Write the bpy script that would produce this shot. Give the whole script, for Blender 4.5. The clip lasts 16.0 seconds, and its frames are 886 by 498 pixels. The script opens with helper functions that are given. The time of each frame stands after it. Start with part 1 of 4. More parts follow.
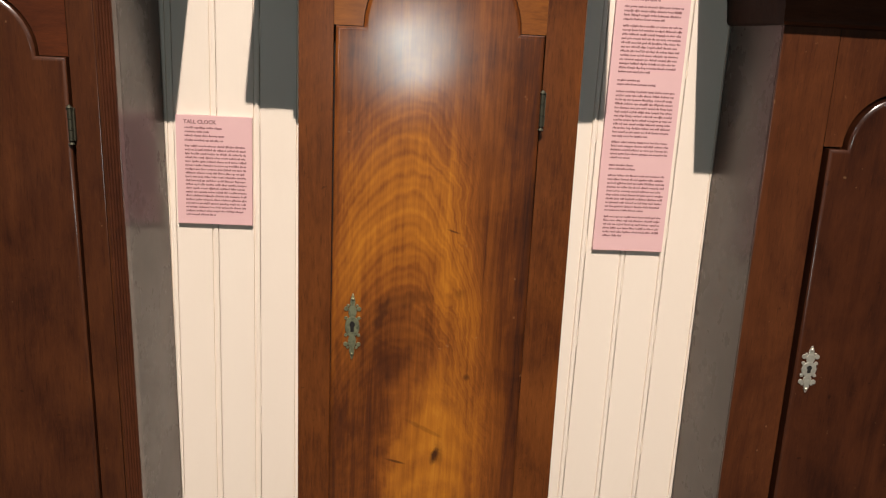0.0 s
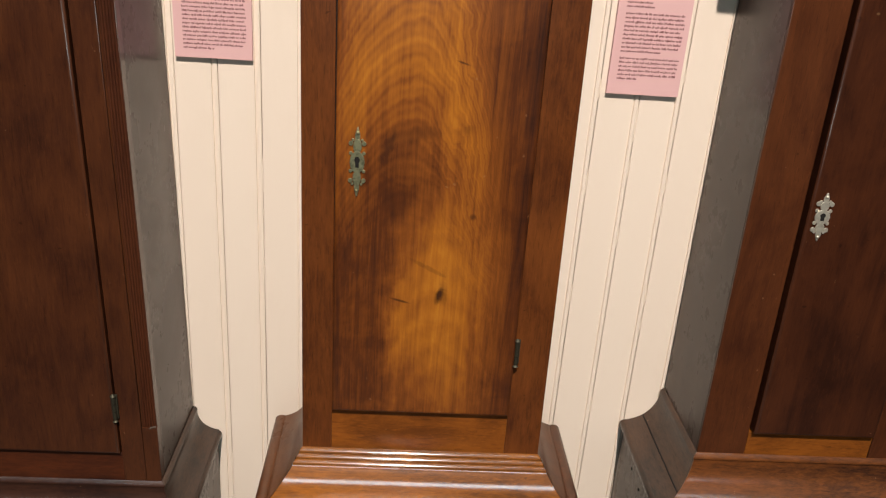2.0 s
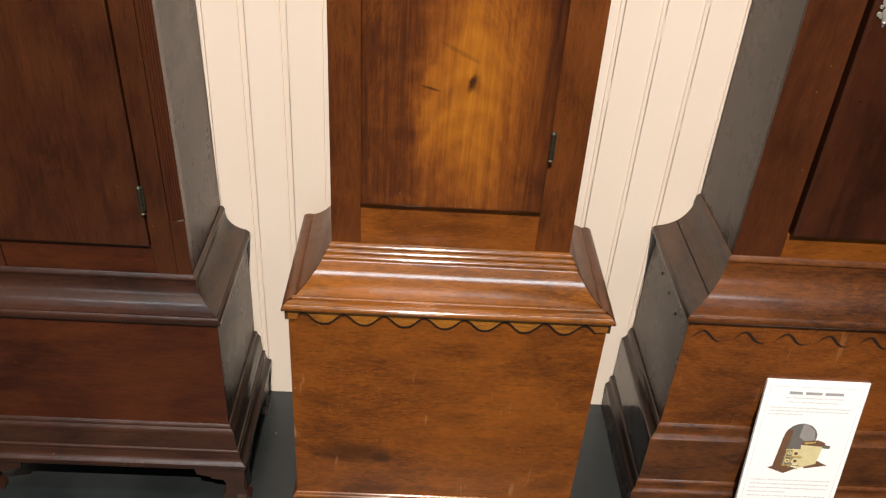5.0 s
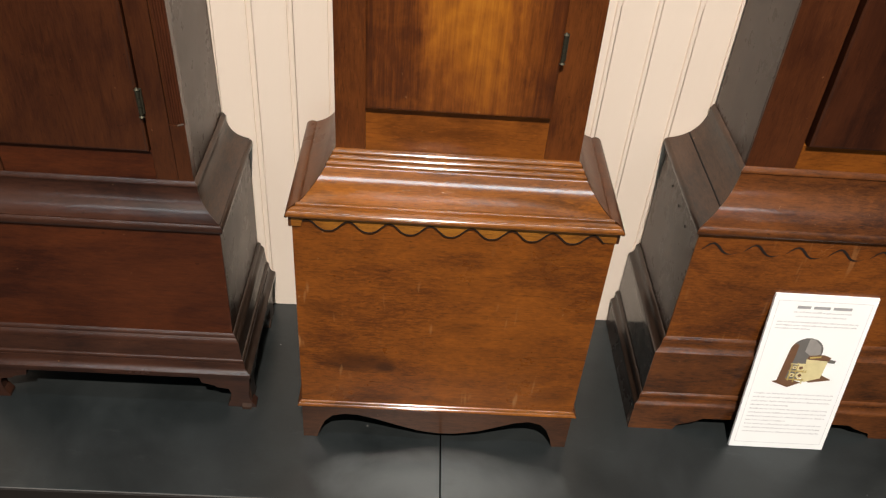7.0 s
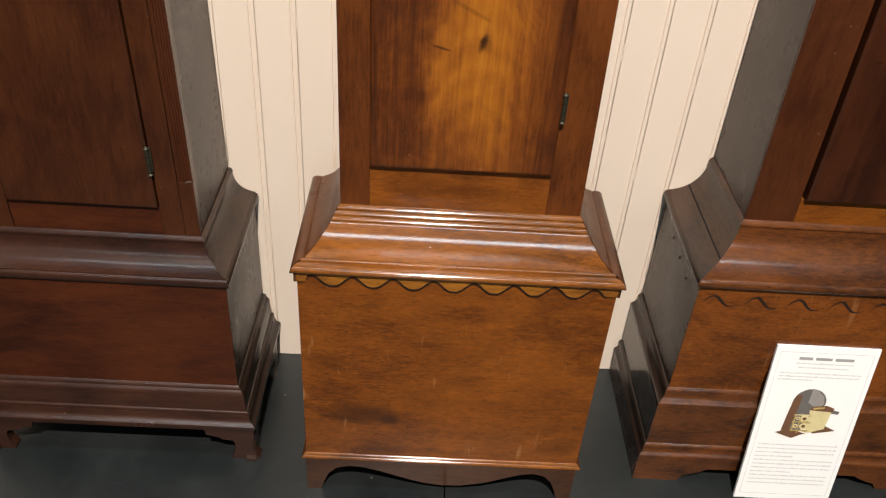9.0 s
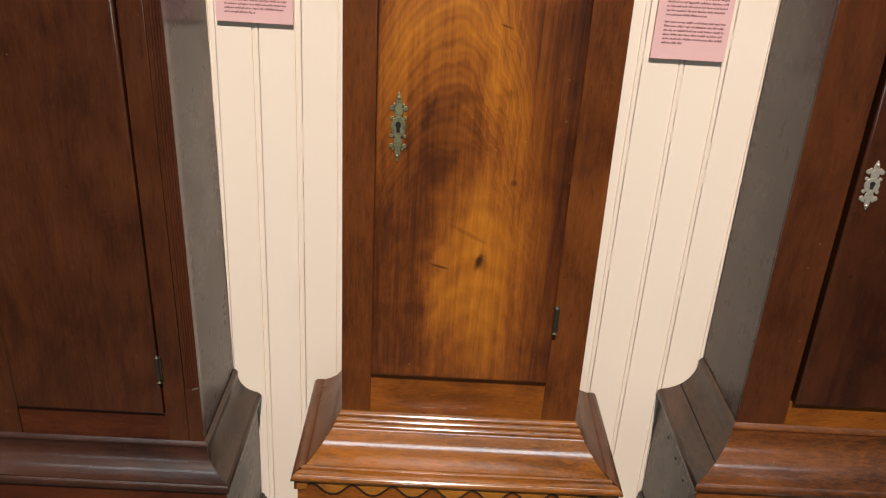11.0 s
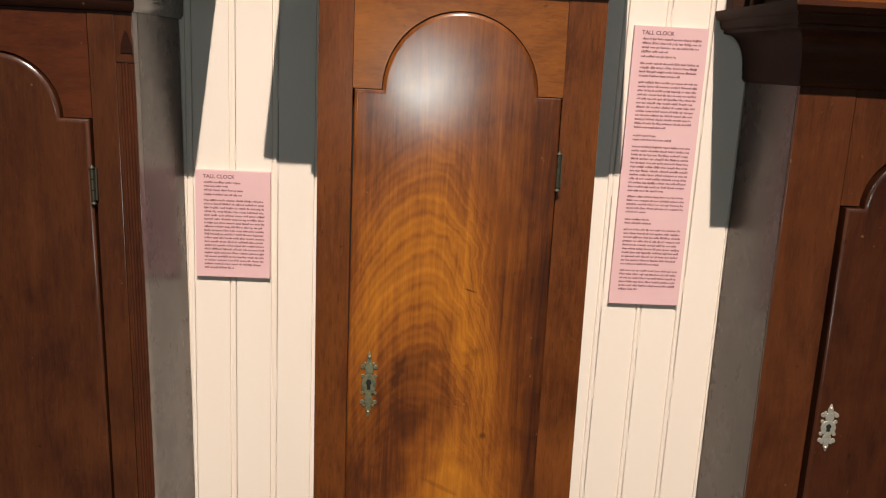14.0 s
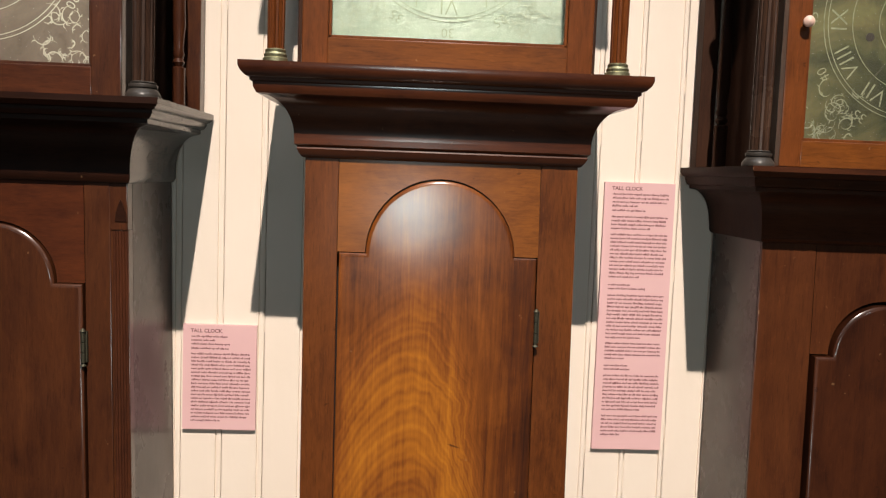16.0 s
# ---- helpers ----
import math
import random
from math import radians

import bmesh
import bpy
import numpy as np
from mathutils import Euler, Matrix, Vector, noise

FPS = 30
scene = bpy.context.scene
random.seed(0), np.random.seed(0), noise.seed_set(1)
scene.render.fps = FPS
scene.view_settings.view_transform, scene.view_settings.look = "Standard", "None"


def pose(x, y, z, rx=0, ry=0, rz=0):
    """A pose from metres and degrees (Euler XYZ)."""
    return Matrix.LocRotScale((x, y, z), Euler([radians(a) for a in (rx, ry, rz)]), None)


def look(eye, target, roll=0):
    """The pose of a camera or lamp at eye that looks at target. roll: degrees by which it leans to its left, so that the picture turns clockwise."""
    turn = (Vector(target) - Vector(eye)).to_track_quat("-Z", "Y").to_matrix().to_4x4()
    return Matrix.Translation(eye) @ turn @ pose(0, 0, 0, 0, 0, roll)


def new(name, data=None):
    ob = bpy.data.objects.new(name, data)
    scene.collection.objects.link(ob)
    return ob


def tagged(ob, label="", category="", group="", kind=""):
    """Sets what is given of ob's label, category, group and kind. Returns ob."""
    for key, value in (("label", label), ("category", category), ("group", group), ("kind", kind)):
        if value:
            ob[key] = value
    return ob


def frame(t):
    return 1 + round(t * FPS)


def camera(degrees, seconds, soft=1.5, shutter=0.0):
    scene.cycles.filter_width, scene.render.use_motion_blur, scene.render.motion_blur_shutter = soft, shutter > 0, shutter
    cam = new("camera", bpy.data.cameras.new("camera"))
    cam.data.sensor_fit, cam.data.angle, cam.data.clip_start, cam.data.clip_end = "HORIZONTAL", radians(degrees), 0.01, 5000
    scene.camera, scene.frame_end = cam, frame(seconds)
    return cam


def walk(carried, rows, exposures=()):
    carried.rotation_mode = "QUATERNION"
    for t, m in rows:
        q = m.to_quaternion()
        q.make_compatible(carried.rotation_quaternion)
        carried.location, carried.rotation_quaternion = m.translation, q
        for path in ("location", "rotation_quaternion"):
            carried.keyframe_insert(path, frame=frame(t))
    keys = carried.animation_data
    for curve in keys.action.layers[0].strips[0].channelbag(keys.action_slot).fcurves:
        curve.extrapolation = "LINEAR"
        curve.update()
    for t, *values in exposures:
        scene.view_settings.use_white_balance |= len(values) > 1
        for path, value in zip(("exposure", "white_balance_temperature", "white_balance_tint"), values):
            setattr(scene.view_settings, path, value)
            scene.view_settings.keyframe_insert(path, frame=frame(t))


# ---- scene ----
cam = camera(55.59, 16.0, soft=1.2)
# seconds, eye, turn to the left, tilt up, lean
ROWS = [
    (0.0, (-0.0444, -1.3883, 1.4719), -3.118, -14.530, 2.966),
    (0.5, (-0.0535, -1.3808, 1.4544), -3.815, -16.426, 3.616),
    (1.0, (-0.0530, -1.3773, 1.4362), -3.957, -18.645, 4.066),
    (1.5, (-0.0485, -1.3784, 1.4241), -3.852, -20.773, 4.145),
    (2.0, (-0.0487, -1.3728, 1.4102), -3.577, -22.984, 4.124),
    (2.5, (-0.0477, -1.3694, 1.3935), -3.349, -25.191, 4.062),
    (3.0, (-0.0444, -1.3696, 1.3820), -3.187, -27.212, 3.334),
    (3.5, (-0.0486, -1.3696, 1.3687), -2.909, -29.458, 3.461),
    (4.0, (-0.0522, -1.3670, 1.3511), -2.774, -31.336, 3.917),
    (6.5, (-0.0567, -1.3541, 1.3055), -2.762, -38.036, 4.625),
    (7.0, (-0.0573, -1.3559, 1.2923), -2.899, -39.298, 4.955),
    (7.5, (-0.0546, -1.3562, 1.2904), -2.827, -39.971, 4.962),
    (8.0, (-0.0565, -1.3551, 1.2981), -2.738, -39.704, 5.096),
    (8.5, (-0.0578, -1.3557, 1.3098), -2.663, -38.338, 5.011),
    (9.0, (-0.0571, -1.3532, 1.3228), -2.243, -36.730, 4.363),
    (9.5, (-0.0585, -1.3558, 1.3459), -1.676, -34.089, 4.077),
    (10.0, (-0.0601, -1.3638, 1.3691), -1.405, -30.441, 3.945),
    (12.5, (-0.0571, -1.3742, 1.4495), -1.553, -20.776, 3.200),
    (13.0, (-0.0561, -1.3731, 1.4687), -1.575, -18.759, 3.089),
    (13.5, (-0.0536, -1.3782, 1.4908), -1.701, -15.320, 3.179),
    (14.0, (-0.0513, -1.3824, 1.5151), -2.100, -12.709, 2.899),
    (14.5, (-0.0476, -1.3891, 1.5341), -2.328, -10.571, 2.525),
    (15.0, (-0.0481, -1.4051, 1.5518), -2.578, -8.273, 2.373),
    (15.5, (-0.0466, -1.4073, 1.5663), -2.616, -6.597, 2.189),
    (16.0, (-0.0469, -1.4124, 1.5799), -2.634, -4.863, 2.114),
]


def gaze(yaw, tilt):
    a, b = radians(yaw), radians(tilt)
    return Vector((-math.sin(a) * math.cos(b), math.cos(a) * math.cos(b), math.sin(b)))


walk(cam, [(t, look(eye, Vector(eye) + gaze(yaw, tilt), lean)) for t, eye, yaw, tilt, lean in ROWS],
     [(0.0, -0.03), (2.5, -0.05), (3.5, 0.05), (4.0, 0.12), (6.5, 0.09), (7.5, 0.0), (9.0, 0.02), (12.5, -0.06), (14.0, 0.0), (16.0, 0.02)])


# ---- world and light ----
world = bpy.data.worlds.new("world")
scene.world = world
world.use_nodes = True
world.node_tree.nodes["Background"].inputs["Color"].default_value = (0.75, 0.85, 1.0, 1)
world.node_tree.nodes["Background"].inputs["Strength"].default_value = 0.01


def lamp(name, kind, m, energy, colour):
    data = bpy.data.lights.new(name, kind)
    data.energy, data.color = energy, colour
    ob = new(name, data)
    ob.matrix_world = m
    return ob, data


# the gallery's ceiling spotlight, high in front of the clocks
spot_ob, spot = lamp("ceiling_spot", "SPOT", look((0.08, -3.35, 5.05), (0.02, -0.25, 0.1)), 1850, (1.0, 0.87, 0.76))
spot.spot_size, spot.spot_blend, spot.shadow_soft_size = radians(50), 1.0, 0.022
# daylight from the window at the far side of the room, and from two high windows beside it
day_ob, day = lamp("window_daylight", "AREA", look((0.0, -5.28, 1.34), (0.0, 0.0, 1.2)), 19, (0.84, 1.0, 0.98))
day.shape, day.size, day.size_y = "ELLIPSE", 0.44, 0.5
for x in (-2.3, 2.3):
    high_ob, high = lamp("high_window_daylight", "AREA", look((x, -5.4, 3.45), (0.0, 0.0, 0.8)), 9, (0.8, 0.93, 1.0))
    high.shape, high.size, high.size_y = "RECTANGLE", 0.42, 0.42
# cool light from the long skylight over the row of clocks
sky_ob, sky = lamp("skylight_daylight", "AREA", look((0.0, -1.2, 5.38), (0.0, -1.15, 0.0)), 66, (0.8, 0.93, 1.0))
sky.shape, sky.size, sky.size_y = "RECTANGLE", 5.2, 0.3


# ---- materials ----
class Nodes:
    def __init__(self, name):
        self.mat = bpy.data.materials.new(name)
        self.mat.use_nodes = True
        self.tree = self.mat.node_tree
        self.bsdf = self.tree.nodes["Principled BSDF"]

    def add(self, kind, ins=None):
        n = self.tree.nodes.new(kind)
        for k, v in (ins or {}).items():
            self.put(n.inputs[k], v)
        return n

    def put(self, socket, v):
        if isinstance(v, bpy.types.NodeSocket):
            self.tree.links.new(v, socket)
        else:
            socket.default_value = v

    def set(self, **values):
        for k, v in values.items():
            self.put(self.bsdf.inputs[k.replace("_", " ")], v)

    def coords(self, scale=(1, 1, 1), turn=(0, 0, 0)):
        c = self.add("ShaderNodeTexCoord")
        return self.add("ShaderNodeMapping", {"Vector": c.outputs["Object"], "Scale": scale, "Rotation": turn}).outputs[0]

    def noise(self, vec, scale, detail=4.0, rough=0.55, distort=0.0):
        return self.add("ShaderNodeTexNoise", {"Vector": vec, "Scale": scale, "Detail": detail, "Roughness": rough, "Distortion": distort}).outputs["Fac"]

    def ramp(self, fac, stops):
        n = self.add("ShaderNodeValToRGB", {"Fac": fac})
        while len(n.color_ramp.elements) < len(stops):
            n.color_ramp.elements.new(0.5)
        for e, (p, c) in zip(n.color_ramp.elements, stops):
            e.position, e.color = p, (*c, 1)
        return n.outputs["Color"]

    def mix(self, fac, a, b, how="MIX"):
        n = self.add("ShaderNodeMix")
        n.data_type, n.blend_type = "RGBA", how
        self.put(n.inputs[0], fac)
        self.put(n.inputs[6], a)
        self.put(n.inputs[7], b)
        return n.outputs[2]

    def math(self, op, a, b=0.0, c=0.0):
        n = self.add("ShaderNodeMath")
        n.operation = op
        for s, v in zip(n.inputs, (a, b, c)):
            self.put(s, v)
        return n.outputs[0]

    def bump(self, height, strength=0.2, distance=0.001):
        n = self.add("ShaderNodeBump", {"Height": height, "Strength": strength, "Distance": distance})
        self.put(self.bsdf.inputs["Normal"], n.outputs[0])


def grey(v):
    return (v, v, v)


def wood(name, light, dark, axis="z", rough=0.3, figure=0.5, spread=1.0, wear=0.25, coat=0.3, scratch=0.0, gloss=0.12, stretch=0.11, flecks=1.0, coat_ior=1.5, mottle=1.1, knots=()):
    """Polished old hardwood with the grain along one axis."""
    n = Nodes(name)
    long = {"x": (stretch, 1, 1), "y": (1, stretch, 1), "z": (1, 1, stretch)}[axis]
    v = n.coords(long)
    w = n.coords((1, 1, 1))
    broad = n.noise(v, 34 * spread, 6, 0.65, 0.8)
    fine = n.noise(v, 210, 5, 0.75, 0.4)
    pores = n.noise(n.coords(tuple(0.09 if a < 1 else a for a in long)), 380, 3, 0.6)
    blotch = n.noise(n.coords(tuple(0.5 if a < 1 else 1 for a in long)), 10, 6, 0.68, 1.2)
    cloud = n.noise(w, 3.6, 3, 0.5, 0.6)
    f = n.math("ADD", n.math("MULTIPLY", broad, figure), n.math("MULTIPLY", fine, 1 - figure))
    f = n.math("ADD", f, n.math("MULTIPLY", n.math("ADD", n.math("MULTIPLY", blotch, 0.7), n.math("MULTIPLY_ADD", cloud, 0.6, -0.65)), mottle))
    mid = tuple(a * 0.45 + b * 0.55 for a, b in zip(light, dark))
    c = n.ramp(f, [(0.12, tuple(d * 0.7 for d in dark)), (0.33, dark), (0.54, mid), (0.85, light)])
    c = n.mix(n.ramp(pores, [(0.56, grey(0)), (0.68, grey(0.34 * flecks))]), c, (*[d * 0.3 for d in dark], 1))
    ray = n.noise(n.coords(tuple(0.22 if a < 1 else a for a in long), (0, 0.03, 0)), 300, 3, 0.6)
    c = n.mix(n.ramp(ray, [(0.58, grey(0)), (0.74, grey(0.2 * flecks))]), c, (*[min(1, q * 1.55) for q in light], 1))
    nick = n.noise(w, 95, 2, 0.4)
    c = n.mix(n.ramp(nick, [(0.765, grey(0)), (0.80, grey(wear))]), c, (0.34, 0.2, 0.1, 1))
    dent = n.noise(n.coords((1, 1, 1.7)), 62, 2, 0.5)
    c = n.mix(n.ramp(dent, [(0.73, grey(0)), (0.78, grey(0.5))]), c, (*[d * 0.3 for d in dark], 1))
    xyz = n.add("ShaderNodeSeparateXYZ", {"Vector": w}).outputs
    for px, pz, rx, rz, strength in knots:
        u = n.math("DIVIDE", n.math("SUBTRACT", xyz[0], px), rx)
        q = n.math("DIVIDE", n.math("SUBTRACT", xyz[2], pz), rz)
        d = n.math("ADD", n.math("ADD", n.math("MULTIPLY", u, u), n.math("MULTIPLY", q, q)), n.math("MULTIPLY_ADD", blotch, 2.0, -1.0))
        c = n.mix(n.ramp(d, [(0.0, grey(strength)), (0.45, grey(strength * 0.5)), (1.0, grey(0))]), c, (*[v * 0.4 for v in dark], 1))
    if scratch:
        sc = n.noise(n.coords((1, 1, 0.16), (0, 0.35, 0)), 75, 2, 0.4)
        area = n.noise(w, 5, 3, 0.5)
        c = n.mix(n.math("MULTIPLY", n.ramp(sc, [(0.66, grey(0)), (0.74, grey(scratch))]), n.ramp(area, [(0.45, grey(0)), (0.6, grey(1))])), c, (0.42, 0.22, 0.09, 1))
    smear = n.noise(w, 9, 5, 0.7)
    n.set(Base_Color=c, Coat_Weight=coat)
    n.put(n.bsdf.inputs["Specular IOR Level"], 0.12)
    n.put(n.bsdf.inputs["Coat IOR"], coat_ior)
    n.put(n.bsdf.inputs["Coat Roughness"], n.math("MULTIPLY_ADD", smear, min(0.2, gloss * 1.2), gloss))
    n.put(n.bsdf.inputs["Roughness"], n.math("MULTIPLY_ADD", smear, 0.28, rough))
    n.bump(n.math("ADD", n.math("MULTIPLY", fine, 0.5), n.math("ADD", n.math("MULTIPLY", blotch, 1.5), n.math("MULTIPLY", dent, 0.6))), 0.16, 0.0012)
    return n.mat


def crotch_veneer(name):
    """Flame-figured door board: nested gold arches over a dark waist, and a bright forked flame below."""
    n = Nodes(name)
    c = n.add("ShaderNodeTexCoord").outputs["Object"]
    xyz = n.add("ShaderNodeSeparateXYZ", {"Vector": c})
    w1 = n.math("SUBTRACT", n.noise(n.coords((1, 1, 0.7)), 6, 4, 0.55, 0.4), 0.5)
    w2 = n.math("SUBTRACT", n.noise(n.coords((1, 1, 0.3)), 34, 5, 0.65, 0.3), 0.5)
    w3 = n.math("SUBTRACT", n.noise(n.coords((1, 1, 1)), 15, 4, 0.6, 0.5), 0.5)
    x = n.math("ADD", xyz.outputs[0], n.math("ADD", n.math("MULTIPLY", w1, 0.06), n.math("MULTIPLY", w3, 0.02)))
    z = n.math("ADD", xyz.outputs[2], n.math("ADD", n.math("MULTIPLY", w2, 0.02), n.math("MULTIPLY", w3, 0.028)))

    def hill(axis_x, steep):
        d = n.math("SUBTRACT", x, axis_x)
        return n.math("MULTIPLY_ADD", n.math("MULTIPLY", d, d), steep, z), n.math("ABSOLUTE", d)

    def band(v, lo, hi):
        return n.math("DIVIDE", n.math("SUBTRACT", v, lo), hi - lo)
    # upper arches
    ha, da = hill(-0.03, 11.0)
    ha = n.math("MULTIPLY_ADD", n.math("POWER", n.math("MAXIMUM", n.math("ADD", x, 0.03), 0.0), 2.0), 9.0, ha)
    upper = n.ramp(band(ha, 1.02, 1.5), [(0.0, grey(0.2)), (0.12, grey(0.3)), (0.26, grey(0.6)), (0.42, grey(0.92)), (0.62, grey(0.85)), (0.8, grey(0.55)), (1.0, grey(0.42))])
    upper = n.math("MULTIPLY", upper, n.ramp(band(da, 0.0, 0.16), [(0.0, grey(1)), (0.5, grey(0.9)), (0.78, grey(0.45)), (1.0, grey(0.08))]))
    ribs = n.math("SINE", n.math("ADD", n.math("MULTIPLY", ha, 190.0), n.math("MULTIPLY", w1, 9.0)))
    ribs2 = n.math("SINE", n.math("ADD", n.math("MULTIPLY", ha, 430.0), n.math("MULTIPLY", w1, 22.0)))
    ribs = n.math("ADD", n.math("MULTIPLY", ribs, 0.055), n.math("MULTIPLY", ribs2, 0.05))
    ribs = n.math("MULTIPLY", ribs, n.ramp(band(ha, 0.98, 1.46), [(0.0, grey(0.1)), (0.3, grey(0.7)), (0.7, grey(1)), (1.0, grey(0.1))]))
    ribs = n.math("MULTIPLY", ribs, n.ramp(band(da, 0.0, 0.16), [(0.0, grey(1)), (0.5, grey(0.9)), (0.85, grey(0.1)), (1.0, grey(0))]))
    # lower flame
    hb, db = hill(0.016, 19.0)
    lower = n.ramp(band(hb, 0.6, 1.06), [(0.0, grey(0.2)), (0.25, grey(0.5)), (0.5, grey(1)), (0.72, grey(0.85)), (1.0, grey(0.05))])
    lower = n.math("MULTIPLY", lower, n.ramp(n.math("ADD", band(db, 0.0, 0.125), n.math("MULTIPLY", w2, 0.7)), [(0.0, grey(1)), (0.38, grey(0.75)), (0.68, grey(0.15)), (1.0, grey(0))]))
    ribs_b = n.math("MULTIPLY", n.math("SINE", n.math("ADD", n.math("MULTIPLY", hb, 130.0), n.math("MULTIPLY", w1, 12.0))), n.math("MULTIPLY", lower, 0.045))
    # fibres
    streak = n.math("SUBTRACT", n.noise(n.coords((1, 1, 0.045), (0, 0.04, 0)), 58, 6, 0.7, 1.0), 0.5)
    fine = n.math("SUBTRACT", n.noise(n.coords((1, 1, 0.06)), 270, 4, 0.7, 0.4), 0.5)
    tone = n.math("ADD", n.math("MULTIPLY", upper, 0.54), n.math("MULTIPLY", lower, 0.5))
    tone = n.math("ADD", tone, n.math("ADD", ribs, ribs_b))
    tone = n.math("ADD", tone, n.math("ADD", n.math("MULTIPLY", streak, 0.6), n.math("MULTIPLY", fine, 0.3)))
    tone = n.math("ADD", tone, n.math("MULTIPLY_ADD", w3, 0.42, 0.095))
    col = n.ramp(tone, [(0.0, (0.028, 0.0085, 0.0036)), (0.18, (0.082, 0.022, 0.005)), (0.4, (0.188, 0.0555, 0.0084)), (0.66, (0.34, 0.117, 0.0112)), (1.0, (0.52, 0.208, 0.022))])

    def spot_at(px, pz, rx, rz, slope, strength, ragged):
        u = n.math("DIVIDE", n.math("SUBTRACT", xyz.outputs[0], px), rx)
        v = n.math("DIVIDE", n.math("SUBTRACT", n.math("SUBTRACT", xyz.outputs[2], pz), n.math("MULTIPLY", n.math("SUBTRACT", xyz.outputs[0], px), slope)), rz)
        d = n.math("ADD", n.math("ADD", n.math("MULTIPLY", u, u), n.math("MULTIPLY", v, v)), n.math("MULTIPLY", n.math("ADD", w2, w3), ragged))
        return n.ramp(d, [(0.0, grey(strength)), (0.4, grey(strength * 0.55)), (1.0, grey(0))])
    for args in ((0.02, 0.864, 0.007, 0.014, 1.2, 0.95, 3.0), (0.029, 0.885, 0.012, 0.034, 0.9, 0.5, 4.0), (0.006, 0.905, 0.045, 0.004, -0.5, 0.3, 3.0), (-0.064, 1.085, 0.012, 0.022, 1.6, 0.7, 3.5), (-0.038, 0.853, 0.018, 0.0022, -0.25, 0.75, 1.0),
                 (0.031, 1.205, 0.011, 0.0018, -0.3, 0.8, 0.8), (-0.015, 1.105, 0.055, 0.012, 0.15, 0.34, 5.0), (-0.045, 1.03, 0.03, 0.05, 0.0, 0.14, 5.0), (0.06, 0.99, 0.006, 0.006, 0, 0.7, 2.0)):
        col = n.mix(spot_at(*args), col, (0.035, 0.011, 0.004, 1))
    nick = n.noise(n.coords((1, 1, 1)), 70, 2, 0.4)
    col = n.mix(n.ramp(nick, [(0.77, grey(0)), (0.8, grey(0.3))]), col, (0.3, 0.17, 0.08, 1))
    smear = n.noise(n.coords((1, 1, 1)), 10, 5, 0.7)
    n.set(Base_Color=col, Coat_Weight=0.75)
    n.put(n.bsdf.inputs["Specular IOR Level"], 0.15)
    n.put(n.bsdf.inputs["Coat Roughness"], n.math("MULTIPLY_ADD", smear, 0.17, 0.06))
    n.put(n.bsdf.inputs["Roughness"], n.math("MULTIPLY_ADD", smear, 0.25, 0.3))
    n.bump(n.math("ADD", n.math("MULTIPLY", streak, 0.3), n.math("MULTIPLY", smear, 1.2)), 0.14, 0.0013)
    return n.mat


def painted(name, colour, rough=0.5, dirt=(0.5, 0.45, 0.38), amount=0.25, lump=0.3):
    n = Nodes(name)
    v = n.coords((1, 1, 0.35))
    stain = n.noise(v, 5, 6, 0.65, 0.5)
    fine = n.noise(n.coords(), 140, 4, 0.6)
    brush = n.noise(n.coords((1, 1, 0.04)), 220, 3, 0.6)
    c = n.mix(n.ramp(stain, [(0.5, grey(0)), (0.85, grey(amount))]), (*colour, 1), (*dirt, 1))
    c = n.mix(n.ramp(fine, [(0.72, grey(0)), (0.8, grey(amount))]), c, (*dirt, 1))
    n.set(Base_Color=c)
    n.put(n.bsdf.inputs["Roughness"], n.math("MULTIPLY_ADD", stain, 0.2, rough))
    n.bump(n.math("ADD", brush, n.math("MULTIPLY", fine, 0.5)), lump, 0.0004)
    return n.mat


def metal(name, colour, rough=0.35, tarnish=(0.08, 0.07, 0.04), amount=0.6, scale=90):
    n = Nodes(name)
    a = n.noise(n.coords(), scale, 5, 0.65, 0.4)
    c = n.mix(n.ramp(a, [(0.42, grey(0)), (0.7, grey(amount))]), (*colour, 1), (*tarnish, 1))
    n.set(Base_Color=c, Metallic=0.9)
    n.put(n.bsdf.inputs["Roughness"], n.math("MULTIPLY_ADD", a, 0.3, rough))
    n.bump(a, 0.2, 0.0004)
    return n.mat


def plain(name, colour, rough=0.6, vary=0.15, scale=60):
    n = Nodes(name)
    a = n.noise(n.coords(), scale, 4, 0.6)
    n.set(Base_Color=n.mix(n.ramp(a, [(0.3, grey(0)), (0.8, grey(vary))]), (*colour, 1), (*[c * 0.5 for c in colour], 1)))
    n.put(n.bsdf.inputs["Roughness"], n.math("MULTIPLY_ADD", a, 0.1, rough))
    n.bump(a, 0.1, 0.0003)
    return n.mat


